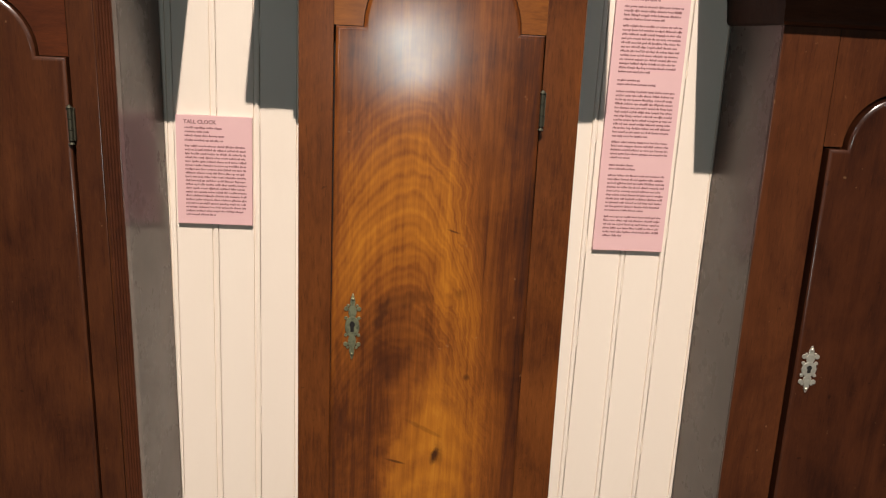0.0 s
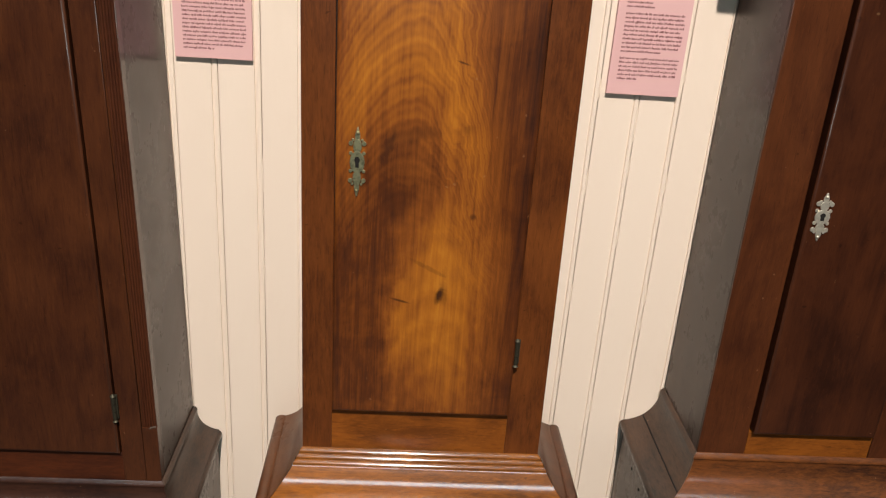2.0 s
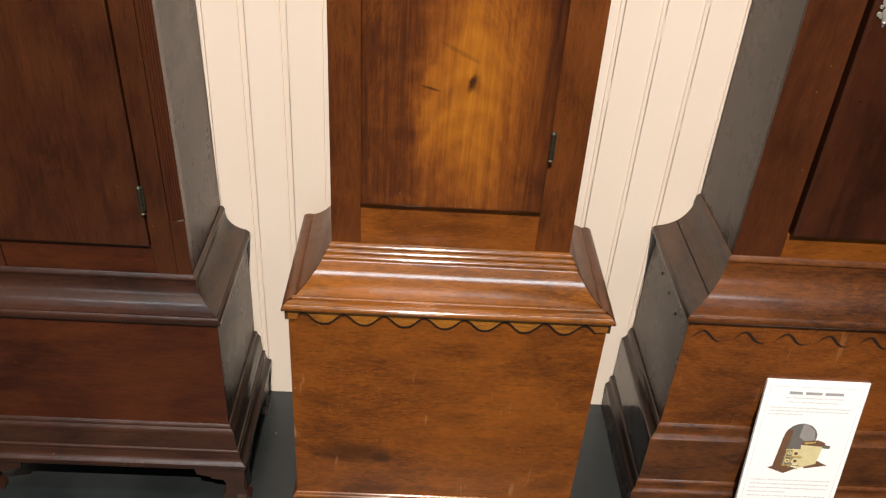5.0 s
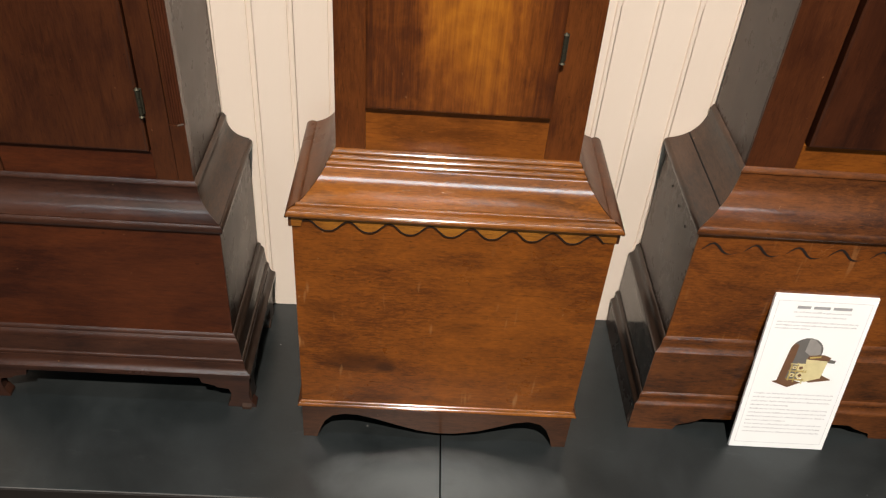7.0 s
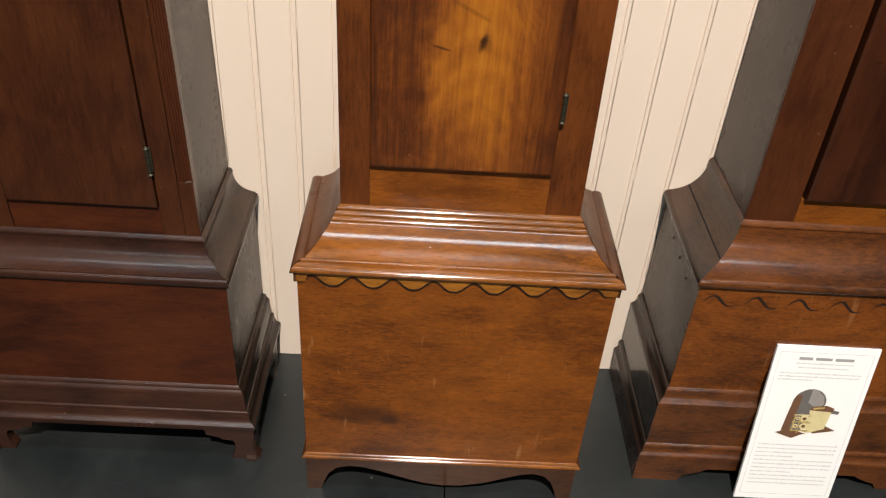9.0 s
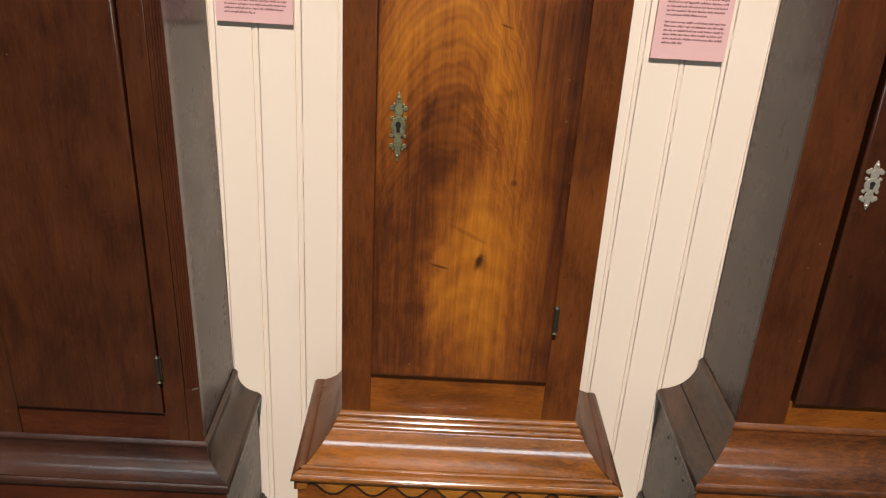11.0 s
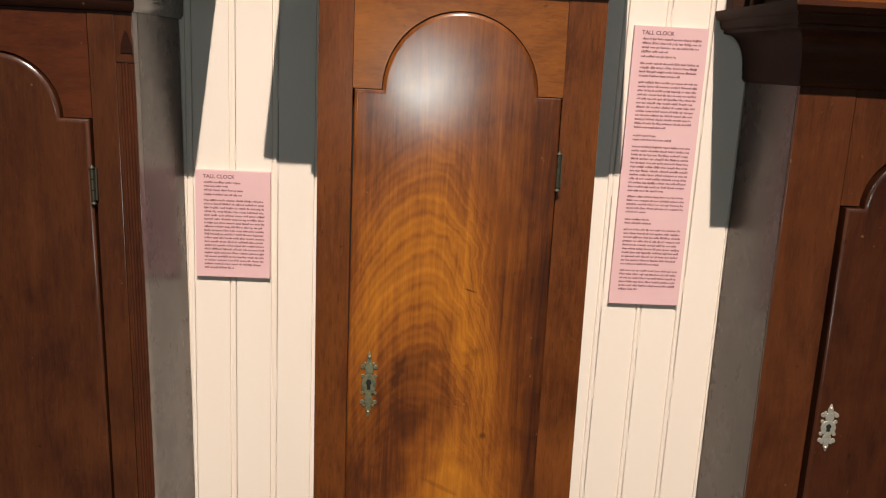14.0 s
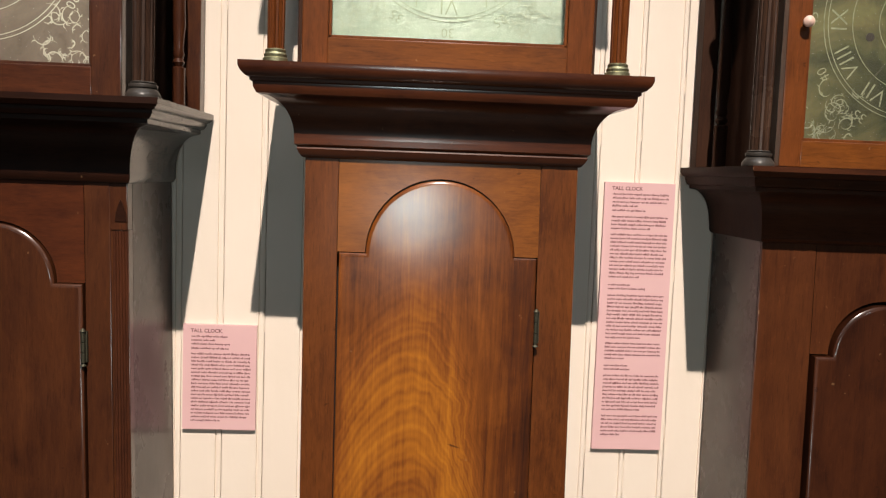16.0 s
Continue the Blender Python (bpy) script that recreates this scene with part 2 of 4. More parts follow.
def platform_paint():
    n = Nodes("black_platform_paint")
    v = n.coords()
    a = n.noise(v, 3.5, 6, 0.65, 0.4)
    b = n.noise(v, 60, 4, 0.6)
    s = n.noise(n.coords((0.25, 1, 1)), 30, 4, 0.7)
    c = n.mix(n.ramp(a, [(0.3, grey(0)), (0.75, grey(1))]), (0.009, 0.0115, 0.012, 1), (0.026, 0.031, 0.032, 1))
    xyz = n.add("ShaderNodeSeparateXYZ", {"Vector": v}).outputs
    # soft glow on the floor before the middle clock, painted as a paler patch
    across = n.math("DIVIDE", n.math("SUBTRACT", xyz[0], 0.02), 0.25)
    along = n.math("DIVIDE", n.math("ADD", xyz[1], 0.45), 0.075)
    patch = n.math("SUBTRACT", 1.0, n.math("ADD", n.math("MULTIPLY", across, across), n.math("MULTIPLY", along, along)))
    floor_glow = n.math("ADD", patch, n.math("MULTIPLY_ADD", n.noise(v, 7, 4, 0.6, 0.6), 1.1, -0.55))
    c = n.mix(n.ramp(floor_glow, [(0.0, grey(0)), (1.1, grey(0.8))]), c, (0.105, 0.12, 0.122, 1))
    c = n.mix(n.ramp(s, [(0.62, grey(0)), (0.8, grey(0.5))]), c, (0.05, 0.054, 0.055, 1))
    c = n.mix(n.ramp(n.noise(v, 240, 3, 0.6), [(0.6, grey(0)), (0.76, grey(0.2))]), c, (0.06, 0.062, 0.062, 1))
    c = n.mix(n.ramp(n.noise(v, 45, 2, 0.4), [(0.76, grey(0)), (0.8, grey(0.8))]), c, (0.2, 0.2, 0.19, 1))
    n.set(Base_Color=c)
    n.put(n.bsdf.inputs["Roughness"], n.math("MULTIPLY_ADD", a, 0.3, 0.2))
    n.bump(n.math("ADD", b, n.math("MULTIPLY", a, 3)), 0.16, 0.001)
    return n.mat


def engraved_metal(name, colour, shade, rough):
    n = Nodes(name)
    a = n.noise(n.coords(), 9, 6, 0.7, 0.8)
    b = n.noise(n.coords(), 70, 4, 0.6)
    c = n.mix(n.ramp(a, [(0.35, grey(0)), (0.68, grey(0.9))]), (*colour, 1), (*shade, 1))
    c = n.mix(n.ramp(b, [(0.6, grey(0)), (0.8, grey(0.4))]), c, (*[v * 0.4 for v in shade], 1))
    n.set(Base_Color=c, Metallic=0.75)
    n.put(n.bsdf.inputs["Roughness"], n.math("MULTIPLY_ADD", a, 0.25, rough))
    n.bump(b, 0.12, 0.0004)
    return n.mat


def pane_glass():
    n = Nodes("old_window_glass")
    n.set(Base_Color=(1, 1, 1, 1), Roughness=0.02, Transmission_Weight=1.0, IOR=1.45)
    return n.mat


M = dict(
    veneer=crotch_veneer("crotch_figured_veneer"),
    stile=wood("reddish_cherry_upright", (0.165, 0.0495, 0.0105), (0.06, 0.0168, 0.005), "z", 0.3),
    rail=wood("reddish_cherry_rail", (0.31, 0.097, 0.0125), (0.11, 0.033, 0.0058), "x", 0.3, 0.75, 0.7, stretch=0.34, mottle=0.85),
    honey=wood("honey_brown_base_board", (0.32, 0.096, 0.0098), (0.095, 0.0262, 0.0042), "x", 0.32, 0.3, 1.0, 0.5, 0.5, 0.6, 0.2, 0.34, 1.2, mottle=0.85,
               knots=((-0.14, 0.205, 0.07, 0.035, 0.7), (-0.09, 0.195, 0.02, 0.015, 0.8), (0.03, 0.30, 0.06, 0.02, 0.5), (-0.2, 0.33, 0.05, 0.03, 0.35), (0.22, 0.14, 0.05, 0.03, 0.45), (-0.05, 0.115, 0.2, 0.012, 0.45))),
    honey_mould=wood("honey_brown_moulding", (0.32, 0.104, 0.0092), (0.08, 0.026, 0.0042), "x", 0.42, 0.4, 1.0, 0.5, 1.0, 0.0, 0.07, 0.25, 1.3, 1.65, mottle=0.9),
    reed=wood("dull_mahogany_reed", (0.08, 0.0235, 0.009), (0.034, 0.0098, 0.0045), "z", 0.5, coat=0.0),
    skirt=wood("golden_brown_apron", (0.4268, 0.1716, 0.01944), (0.1843, 0.06448, 0.00918), "x", 0.4, 0.4, 1.0, 0.5, 0.6, 0.0, 0.12, 0.3, 1.2),
    # middle clock's sides, dulled in colour for the weaker light they get
    side=wood("shaded_brown_side_board", (0.1164, 0.0432, 0.01512), (0.0485, 0.01727, 0.00756), "z", 0.24, coat=0.6, gloss=0.2),
    hood=wood("dark_cherry_moulding", (0.097, 0.02687, 0.008505), (0.0388, 0.01056, 0.004725), "x", 0.28, 0.45, coat=0.7, gloss=0.1, flecks=0.5),
    top_rail=wood("cherry_top_rail", (0.2619, 0.08832, 0.01417), (0.1164, 0.03552, 0.00756), "x", 0.3, 0.5, stretch=0.16, flecks=0.6),
    frame_x=wood("orange_brown_door_rail", (0.1909, 0.05903, 0.009299), (0.07954, 0.02283, 0.005424), "x", 0.3, 0.5, coat=0.7),
    # hood sides behind the columns: the shade there is part of this brown
    hood_side=wood("shaded_brown_hood_side", (0.05, 0.020, 0.010), (0.022, 0.009, 0.005), "z", 0.5, coat=0.0),
    mahog_frame=wood("dark_mahogany_rail", (0.097, 0.02687, 0.008505), (0.04074, 0.01152, 0.004725), "x", 0.3, coat=0.6),
    column=wood("grey_brown_column", (0.07, 0.034, 0.019), (0.026, 0.013, 0.0085), "z", 0.36, coat=0.6, gloss=0.16),
    column_base=wood("blackened_column_base", (0.05, 0.042, 0.036), (0.024, 0.02, 0.017), "x", 0.42, coat=0.4, gloss=0.22),
    # darker than the fronts: side shade of plinths and left hood is in this colour
    black_side=wood("shaded_dark_side", (0.034, 0.02, 0.013), (0.012, 0.0075, 0.0055), "y", 0.36, coat=0.8, gloss=0.09, coat_ior=1.55),
    # moulding runs on the sides: their shade and cool sheen mixed into the brown
    brown_side=wood("shaded_brown_side_moulding", (0.066, 0.032, 0.017), (0.014, 0.0095, 0.0075), "y", 0.36, 0.4, 1.0, 0.4, 0.7, 0.0, 0.09, 0.3, 1.0, 1.5),
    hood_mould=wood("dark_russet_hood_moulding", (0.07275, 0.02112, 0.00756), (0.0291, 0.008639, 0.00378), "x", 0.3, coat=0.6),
    plinth=wood("dark_cherry_plinth", (0.097, 0.03647, 0.01323), (0.03492, 0.01344, 0.006615), "x", 0.3, 0.5, coat=0.6, stretch=0.2),
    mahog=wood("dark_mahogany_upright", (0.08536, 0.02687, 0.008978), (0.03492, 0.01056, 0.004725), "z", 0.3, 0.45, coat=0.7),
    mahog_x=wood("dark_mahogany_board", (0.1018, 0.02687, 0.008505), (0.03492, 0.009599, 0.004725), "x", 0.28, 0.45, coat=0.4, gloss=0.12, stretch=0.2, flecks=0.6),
    # outer clocks' side boards, tinted with side shade and the wall's grey reflection
    mahog_side=wood("shaded_mahogany_side", (0.052, 0.025, 0.0145), (0.024, 0.0115, 0.007), "z", 0.3, coat=0.5, gloss=0.18),
    russet=wood("russet_cherry_board", (0.30, 0.09, 0.0125), (0.075, 0.0225, 0.006), "x", 0.3, 0.4, 1.0, 0.4, 0.6, 0.3, 0.15, 0.34, mottle=0.75),
    russet_z=wood("russet_cherry_upright", (0.1018, 0.03168, 0.01039), (0.04268, 0.01248, 0.005197), "z", 0.28, 0.6),
    russet_door=wood("smoky_walnut_door", (0.07275, 0.02112, 0.00756), (0.02522, 0.007679, 0.00378), "z", 0.27, 0.7, 0.8, coat=0.8),
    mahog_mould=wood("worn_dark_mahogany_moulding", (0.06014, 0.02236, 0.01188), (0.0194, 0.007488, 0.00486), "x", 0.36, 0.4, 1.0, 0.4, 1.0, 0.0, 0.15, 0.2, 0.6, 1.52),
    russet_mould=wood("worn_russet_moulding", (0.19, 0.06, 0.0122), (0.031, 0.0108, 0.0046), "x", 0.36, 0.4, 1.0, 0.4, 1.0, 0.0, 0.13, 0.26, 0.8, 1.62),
    # dark wood, deepened further with the shade under the left hood's cove
    mahog_dark=wood("dark_shaded_mahogany_moulding", (0.02716, 0.008639, 0.00378), (0.01261, 0.00432, 0.002363), "x", 0.3, 0.4, coat=0.3),
    russet_frame=wood("orange_brown_door_frame", (0.167, 0.04723, 0.009299), (0.07954, 0.02203, 0.005424), "z", 0.3, 0.5),
    # near-black that stands in for the shade within cases, gaps and holes
    dark=plain("recess_shade", (0.006, 0.004, 0.003), 0.9),
    line=plain("black_inlay", (0.012, 0.005538, 0.0035), 0.6),
    wall=painted("cream_paint", (0.8, 0.7015, 0.6038), 0.45, (0.62, 0.5169, 0.4025), 0.3),
    wallback=plain("dark_gap", (0.06, 0.0443, 0.03325), 0.9),
    plaster=painted("dark_grey_plaster", (0.10, 0.10, 0.10), 0.8, (0.07, 0.07, 0.07)),
    ceiling=painted("grey_ceiling_paint", (0.22, 0.22, 0.22), 0.9, (0.16, 0.16, 0.16)),
    hall=painted("dark_brown_floor", (0.06, 0.045, 0.034), 0.5, (0.04, 0.03, 0.024)),
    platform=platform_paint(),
    platform_front=plain("brown_black_paint", (0.012, 0.0095, 0.008), 0.5, 0.4, 14),
    # rubbed wood of mitres and chip, paled to include the edge highlight
    worn_lit_edge=plain("rubbed_lit_wood_edge", (0.13, 0.105, 0.085), 0.35, 0.9, 30),
    worn_edge=plain("bare_grey_edge", (0.16, 0.16, 0.155), 0.5, 0.8, 25),
    brass=metal("tarnished_green_brass", (0.42, 0.40, 0.24), 0.3, (0.04, 0.043, 0.027), 0.75, 130),
    silver=metal("pale_brass_plate", (0.72, 0.68, 0.58), 0.4, (0.3, 0.26, 0.2), 0.5, 120),
    iron=metal("dull_hinge_metal", (0.085, 0.08, 0.055), 0.45, (0.05, 0.045, 0.035), 0.7, 150),
    pink=plain("pink_card", (0.70, 0.44, 0.445), 0.55, 0.06, 40),
    ink=plain("dark_red_brown_ink", (0.19, 0.07, 0.075), 0.6),
    white=plain("white_card", (0.98, 1.0, 1.0), 0.5, 0.0),
    greyink=plain("grey_ink", (0.36, 0.36, 0.37), 0.6),
    faint=plain("faint_grey_ink", (0.68, 0.68, 0.7), 0.6),
    photo_grey=plain("photo_grey", (0.16, 0.15, 0.14), 0.5, 0.4, 30),
    photo_sheen=plain("photo_light_grey", (0.34, 0.32, 0.30), 0.5, 0.5, 40),
    photo_gold=plain("photo_brass", (0.55, 0.42, 0.14), 0.5, 0.5, 60),
    photo_pale=plain("photo_pale_brass", (0.75, 0.66, 0.36), 0.5, 0.3, 60),
    photo_brown=plain("photo_brown", (0.17, 0.085, 0.045), 0.5, 0.4, 60),
    dial_pale=engraved_metal("silvered_green_dial", (0.27, 0.32, 0.25), (0.16, 0.20, 0.145), 0.36),
    dial_left=engraved_metal("silvered_grey_dial", (0.19, 0.145, 0.105), (0.085, 0.07, 0.052), 0.28),
    dial_dark=engraved_metal("tarnished_brass_dial", (0.15, 0.135, 0.06), (0.022, 0.026, 0.016), 0.28),
    engraving=plain("engraved_line", (0.15, 0.18, 0.11), 0.6),
    bright_line=metal("bright_engraving", (0.5, 0.49, 0.38), 0.35, (0.4, 0.38, 0.3), 0.3, 200),
    faint_engraving=plain("faint_engraved_line", (0.2, 0.235, 0.165), 0.6),
    pale_line=metal("pale_engraving", (0.5, 0.47, 0.37), 0.42, (0.26, 0.23, 0.17), 0.6, 160),
    dim_line=metal("dim_engraving", (0.27, 0.275, 0.19), 0.4, (0.14, 0.14, 0.09), 0.7, 160),
    glass=pane_glass(),
    porcelain=plain("cream_knob", (0.6, 0.42, 0.35), 0.25, 0.2),
)


# ---- building helpers ----
def finish(bm, name, material, smooth=40):
    bmesh.ops.recalc_face_normals(bm, faces=bm.faces)
    me = bpy.data.meshes.new(name)
    bm.to_mesh(me)
    soft = [f.smooth for f in bm.faces]
    bm.free()
    if any(soft):
        me.set_sharp_from_angle(angle=radians(smooth))
    me.polygons.foreach_set("use_smooth", soft)
    me.materials.append(material)
    return me


def part(name, bm, material, parent, label="", smooth=40):
    """One mesh object under a thing or a part, in the thing's own coordinates."""
    ob = new(name, finish(bm, name, material, smooth))
    ob.parent = parent
    if label:
        tagged(ob, label)
    return ob


def thing(name, at, label, category, group="", kind=""):
    ob = new(name)
    ob.location = at
    ob.empty_display_size = 0.1
    return tagged(ob, label, category, group, kind)


def box(x0, x1, y0, y1, z0, z1, bevel=0.0015, seg=2):
    bm = bmesh.new()
    bmesh.ops.create_cube(bm, size=1, matrix=Matrix.Translation(((x0 + x1) / 2, (y0 + y1) / 2, (z0 + z1) / 2)) @ Matrix.Diagonal((x1 - x0, y1 - y0, z1 - z0, 1)))
    if bevel:
        for f in bmesh.ops.bevel(bm, geom=list(bm.edges), offset=bevel, segments=seg, affect="EDGES", profile=0.6)["faces"]:
            f.smooth = True
    return bm


def join(*bms):
    me = bpy.data.meshes.new("tmp")
    out = bmesh.new()
    for b in bms:
        b.to_mesh(me)
        out.from_mesh(me)
        b.free()
        me.clear_geometry()
    bpy.data.meshes.remove(me)
    return out


def plate(outline, y_front, y_back, bevel=0.0, seg=2):
    """An upright board from an outline of (x, z), its face towards -y."""
    bm = bmesh.new()
    front = [bm.verts.new((x, y_front, z)) for x, z in outline]
    back = [bm.verts.new((x, y_back, z)) for x, z in outline]
    face = bm.faces.new(front)
    bm.faces.new(back[::-1])
    n = len(outline)
    for i in range(n):
        bm.faces.new((front[i], back[i], back[(i + 1) % n], front[(i + 1) % n]))
    if bevel:
        for f in bmesh.ops.bevel(bm, geom=list(face.edges), offset=bevel, segments=seg, affect="EDGES", profile=0.5)["faces"]:
            f.smooth = True
    return bm


def lipped_door(outline, y_edge, y_back, lip=((0.0018, 0.0025), (0.0024, 0.0017), (0.0026, 0.0006))):
    """A door board whose face is bordered by a rounded lip, in steps of (width, rise)."""
    bm = plate(outline, y_edge, y_back)
    face = min(bm.faces, key=lambda f: f.calc_center_median().y)
    for width, rise in lip:
        ring = bmesh.ops.inset_region(bm, faces=[face], thickness=width, use_even_offset=True)["faces"]
        for f in ring:
            f.smooth = True
        for v in face.verts:
            v.co.y -= rise
    return bm


def run(profile, ends):
    """A moulding: the profile of (out, z) carried between two ends, each a function that places (out, z)."""
    bm = bmesh.new()
    a, b = ([bm.verts.new(e(d, z)) for d, z in profile] for e in ends)
    n = len(profile)
    for i in range(n):
        bm.faces.new((a[i], a[(i + 1) % n], b[(i + 1) % n], b[i])).smooth = True
    bm.faces.new(a[::-1])
    bm.faces.new(b)
    return bm


def arc(c, r, a0, a1, n=8):
    return [(c[0] + r[0] * math.cos(radians(a0 + (a1 - a0) * i / n)), c[1] + r[1] * math.sin(radians(a0 + (a1 - a0) * i / n))) for i in range(n + 1)]


def case_moulding(profile, hw, yf, fy, front_mat, side_mat, parent, name, y_back=-0.004, side_profile=None, mitre=None):
    """Front and two side runs, mitred at the corners; fy: how much further it stands out in front."""
    def corner(s):
        return lambda d, z: (s * (hw + d), yf - d * fy, z)

    def wall(s):
        return lambda d, z: (s * (hw + d), y_back, z)
    out = [part("front_" + name, run(profile, (corner(-1), corner(1))), front_mat, parent)]
    for s in (-1, 1):
        out.append(part("side_" + name, run(side_profile or profile, (wall(s), corner(s))), side_mat, parent))
        if mitre:
            ends = [lambda d, z, s=s, o=o: (s * (hw + d - o), yf - (d + 0.0006 - o) * fy, z + 0.0002) for o in (-0.0003, 0.0006)]
            part("mitre_joint", run(profile, ends), mitre, parent)
    return out


def lathe(profile, x, y, seg=20, flutes=0):
    """A turned upright from (radius, z); flutes cut the shaft."""
    bm = bmesh.new()
    rings = []
    for r, z in profile:
        ring = []
        for i in range(seg):
            a = 2 * math.pi * i / seg
            rr = r * (1 - (0.2 if flutes and i % 4 == 0 else 0))
            ring.append(bm.verts.new((x + rr * math.cos(a), y + rr * math.sin(a), z)))
        rings.append(ring)
    for a, b in zip(rings, rings[1:]):
        for i in range(seg):
            bm.faces.new((a[i], a[(i + 1) % seg], b[(i + 1) % seg], b[i])).smooth = True
    bm.faces.new(rings[0][::-1])
    bm.faces.new(rings[-1])
    return bm


def leaf(points, width, y, thick=0.0005):
    """A tapered stroke that swells in the middle."""
    bm = bmesh.new()
    pts = [Vector(p) for p in points]
    last = len(pts) - 1
    rows = []
    for i, p in enumerate(pts):
        d = (pts[min(i + 1, last)] - pts[max(i - 1, 0)]).normalized()
        nrm = Vector((-d.y, d.x)) * (0.0003 + width * math.sin(math.pi * min(1, 0.08 + 0.92 * i / last)) ** 1.3) / 2
        rows.append([bm.verts.new((q.x, y - thick, q.y)) for q in (p + nrm, p - nrm)])
    for a, b in zip(rows, rows[1:]):
        bm.faces.new((a[0], b[0], b[1], a[1]))
    return bm


def ribbon(points, width, y, thick=0.0006):
    """A flat line of even width in the plane of a dial, standing just proud of it."""
    bm = bmesh.new()
    pts = [Vector((px, pz)) for px, pz in points]
    rows = []
    for i, p in enumerate(pts):
        d = (pts[min(i + 1, len(pts) - 1)] - pts[max(i - 1, 0)]).normalized()
        nrm = Vector((-d.y, d.x)) * width / 2
        rows.append([bm.verts.new((q.x, yy, q.y)) for q, yy in ((p + nrm, y), (p - nrm, y), (p - nrm, y - thick), (p + nrm, y - thick))])
    for a, b in zip(rows, rows[1:]):
        for i in range(4):
            bm.faces.new((a[i], b[i], b[(i + 1) % 4], a[(i + 1) % 4]))
    bm.faces.new(rows[0][::-1])
    bm.faces.new(rows[-1])
    return bm


def lettering(text, size, m, thick=0.0003, weight=0.0):
    """The built-in font as a mesh, in the pose m (text lies in its xy plane)."""
    cu = bpy.data.curves.new("lettering", "FONT")
    cu.body, cu.size, cu.extrude, cu.align_x, cu.align_y = text, size, thick, "CENTER", "CENTER"
    cu.resolution_u, cu.offset = 3, weight * size
    ob = new("lettering", cu)
    bpy.context.view_layer.update()
    me = bpy.data.meshes.new_from_object(ob)
    bpy.data.objects.remove(ob)
    bm = bmesh.new()
    bm.from_mesh(me)
    bpy.data.meshes.remove(me)
    bm.transform(m)
    return bm


def upright(x, y, z, spin=0):
    """Text on a plane that faces -y, turned by spin degrees in that plane."""
    return pose(x, y, z, 90, 0, 0) @ pose(0, 0, 0, 0, 0, spin)


# ---- the setting ----
def setting(name, bm, material, label, smooth=40):
    return tagged(new(name, finish(bm, name, material, smooth)), label, kind="structure")


PLATFORM_FRONT = -0.494
# platform: two black boards that meet in a narrow seam, with a front board
plat = thing("platform", (0, 0, 0), "low black painted display platform with a narrow seam", "platform", kind="structure")
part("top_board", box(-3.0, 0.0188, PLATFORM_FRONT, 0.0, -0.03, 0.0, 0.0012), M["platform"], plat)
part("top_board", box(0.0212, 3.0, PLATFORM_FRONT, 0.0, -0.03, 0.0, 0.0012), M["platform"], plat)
part("front_board", box(-3.0, 3.0, PLATFORM_FRONT - 0.004, PLATFORM_FRONT + 0.012, -0.32, -0.0025, 0.001), M["platform_front"], plat, "brown-black front board")
part("worn_edge", box(-3.0, 3.0, PLATFORM_FRONT - 0.0012, PLATFORM_FRONT - 0.0002, -0.002, 0.0002, 0), M["worn_edge"], plat, "edge worn to bare grey")
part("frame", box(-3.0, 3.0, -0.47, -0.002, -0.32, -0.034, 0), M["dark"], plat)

setting("floor", box(-3.2, 3.2, -5.6, 0.1, -0.40, -0.32, 0), M["hall"], "plain dark brown floor of the gallery")
setting("wall_north", box(-3.2, 3.2, 0.0105, 0.12, -0.32, 5.4, 0), M["wallback"], "dark backing wall behind the painted boards")
setting("wall_west", box(-3.32, -3.2, -5.6, 0.12, -0.4, 5.4, 0), M["plaster"], "plain dark grey plaster side wall")
setting("wall_east", box(3.2, 3.32, -5.6, 0.12, -0.4, 5.4, 0), M["plaster"], "plain dark grey plaster side wall")
# south wall with its three window openings: middle, width, sill and head
WINDOWS = ((-2.3, 0.22, 3.23, 3.67), (0.0, 0.25, 1.09, 1.59), (2.3, 0.22, 3.23, 3.67))
south = thing("wall_south", (0, 0, 0), "plain dark grey plaster wall with three small windows", "wall", kind="structure")
edge = -3.2
for n, (wx, ww, wz0, wz1) in enumerate(WINDOWS):
    for x0, x1, z0, z1 in ((edge, wx - ww, -0.4, 5.4), (wx - ww, wx + ww, -0.4, wz0), (wx - ww, wx + ww, wz1, 5.4)):
        part("wall_piece", box(x0, x1, -5.6, -5.44, z0, z1, 0), M["plaster"], south)
    edge = wx + ww
    window = thing("window_%d" % (n + 1), (wx, -5.44, 0), "small window with a plain white frame", "window", kind="structure")
    for x0, x1, z0, z1 in ((-ww - 0.04, -ww, wz0 - 0.04, wz1 + 0.04), (ww, ww + 0.04, wz0 - 0.04, wz1 + 0.04), (-ww, ww, wz0 - 0.04, wz0), (-ww, ww, wz1, wz1 + 0.04)):
        part("window_frame", box(x0, x1, 0.002, 0.03, z0, z1), M["wall"], window)
part("wall_piece", box(edge, 3.2, -5.6, -5.44, -0.4, 5.4, 0), M["plaster"], south)
# ceiling with the skylight's opening
roof = [box(-3.32, 3.32, -5.6, -1.45, 5.4, 5.5, 0), box(-3.32, 3.32, -0.95, 0.12, 5.4, 5.5, 0), box(-3.32, -2.62, -1.45, -0.95, 5.4, 5.5, 0), box(2.62, 3.32, -1.45, -0.95, 5.4, 5.5, 0)]
setting("ceiling", join(*roof), M["ceiling"], "plain grey painted ceiling with a long narrow skylight")

# painted boards: each with a bead groove by one edge
PITCH = 0.0694


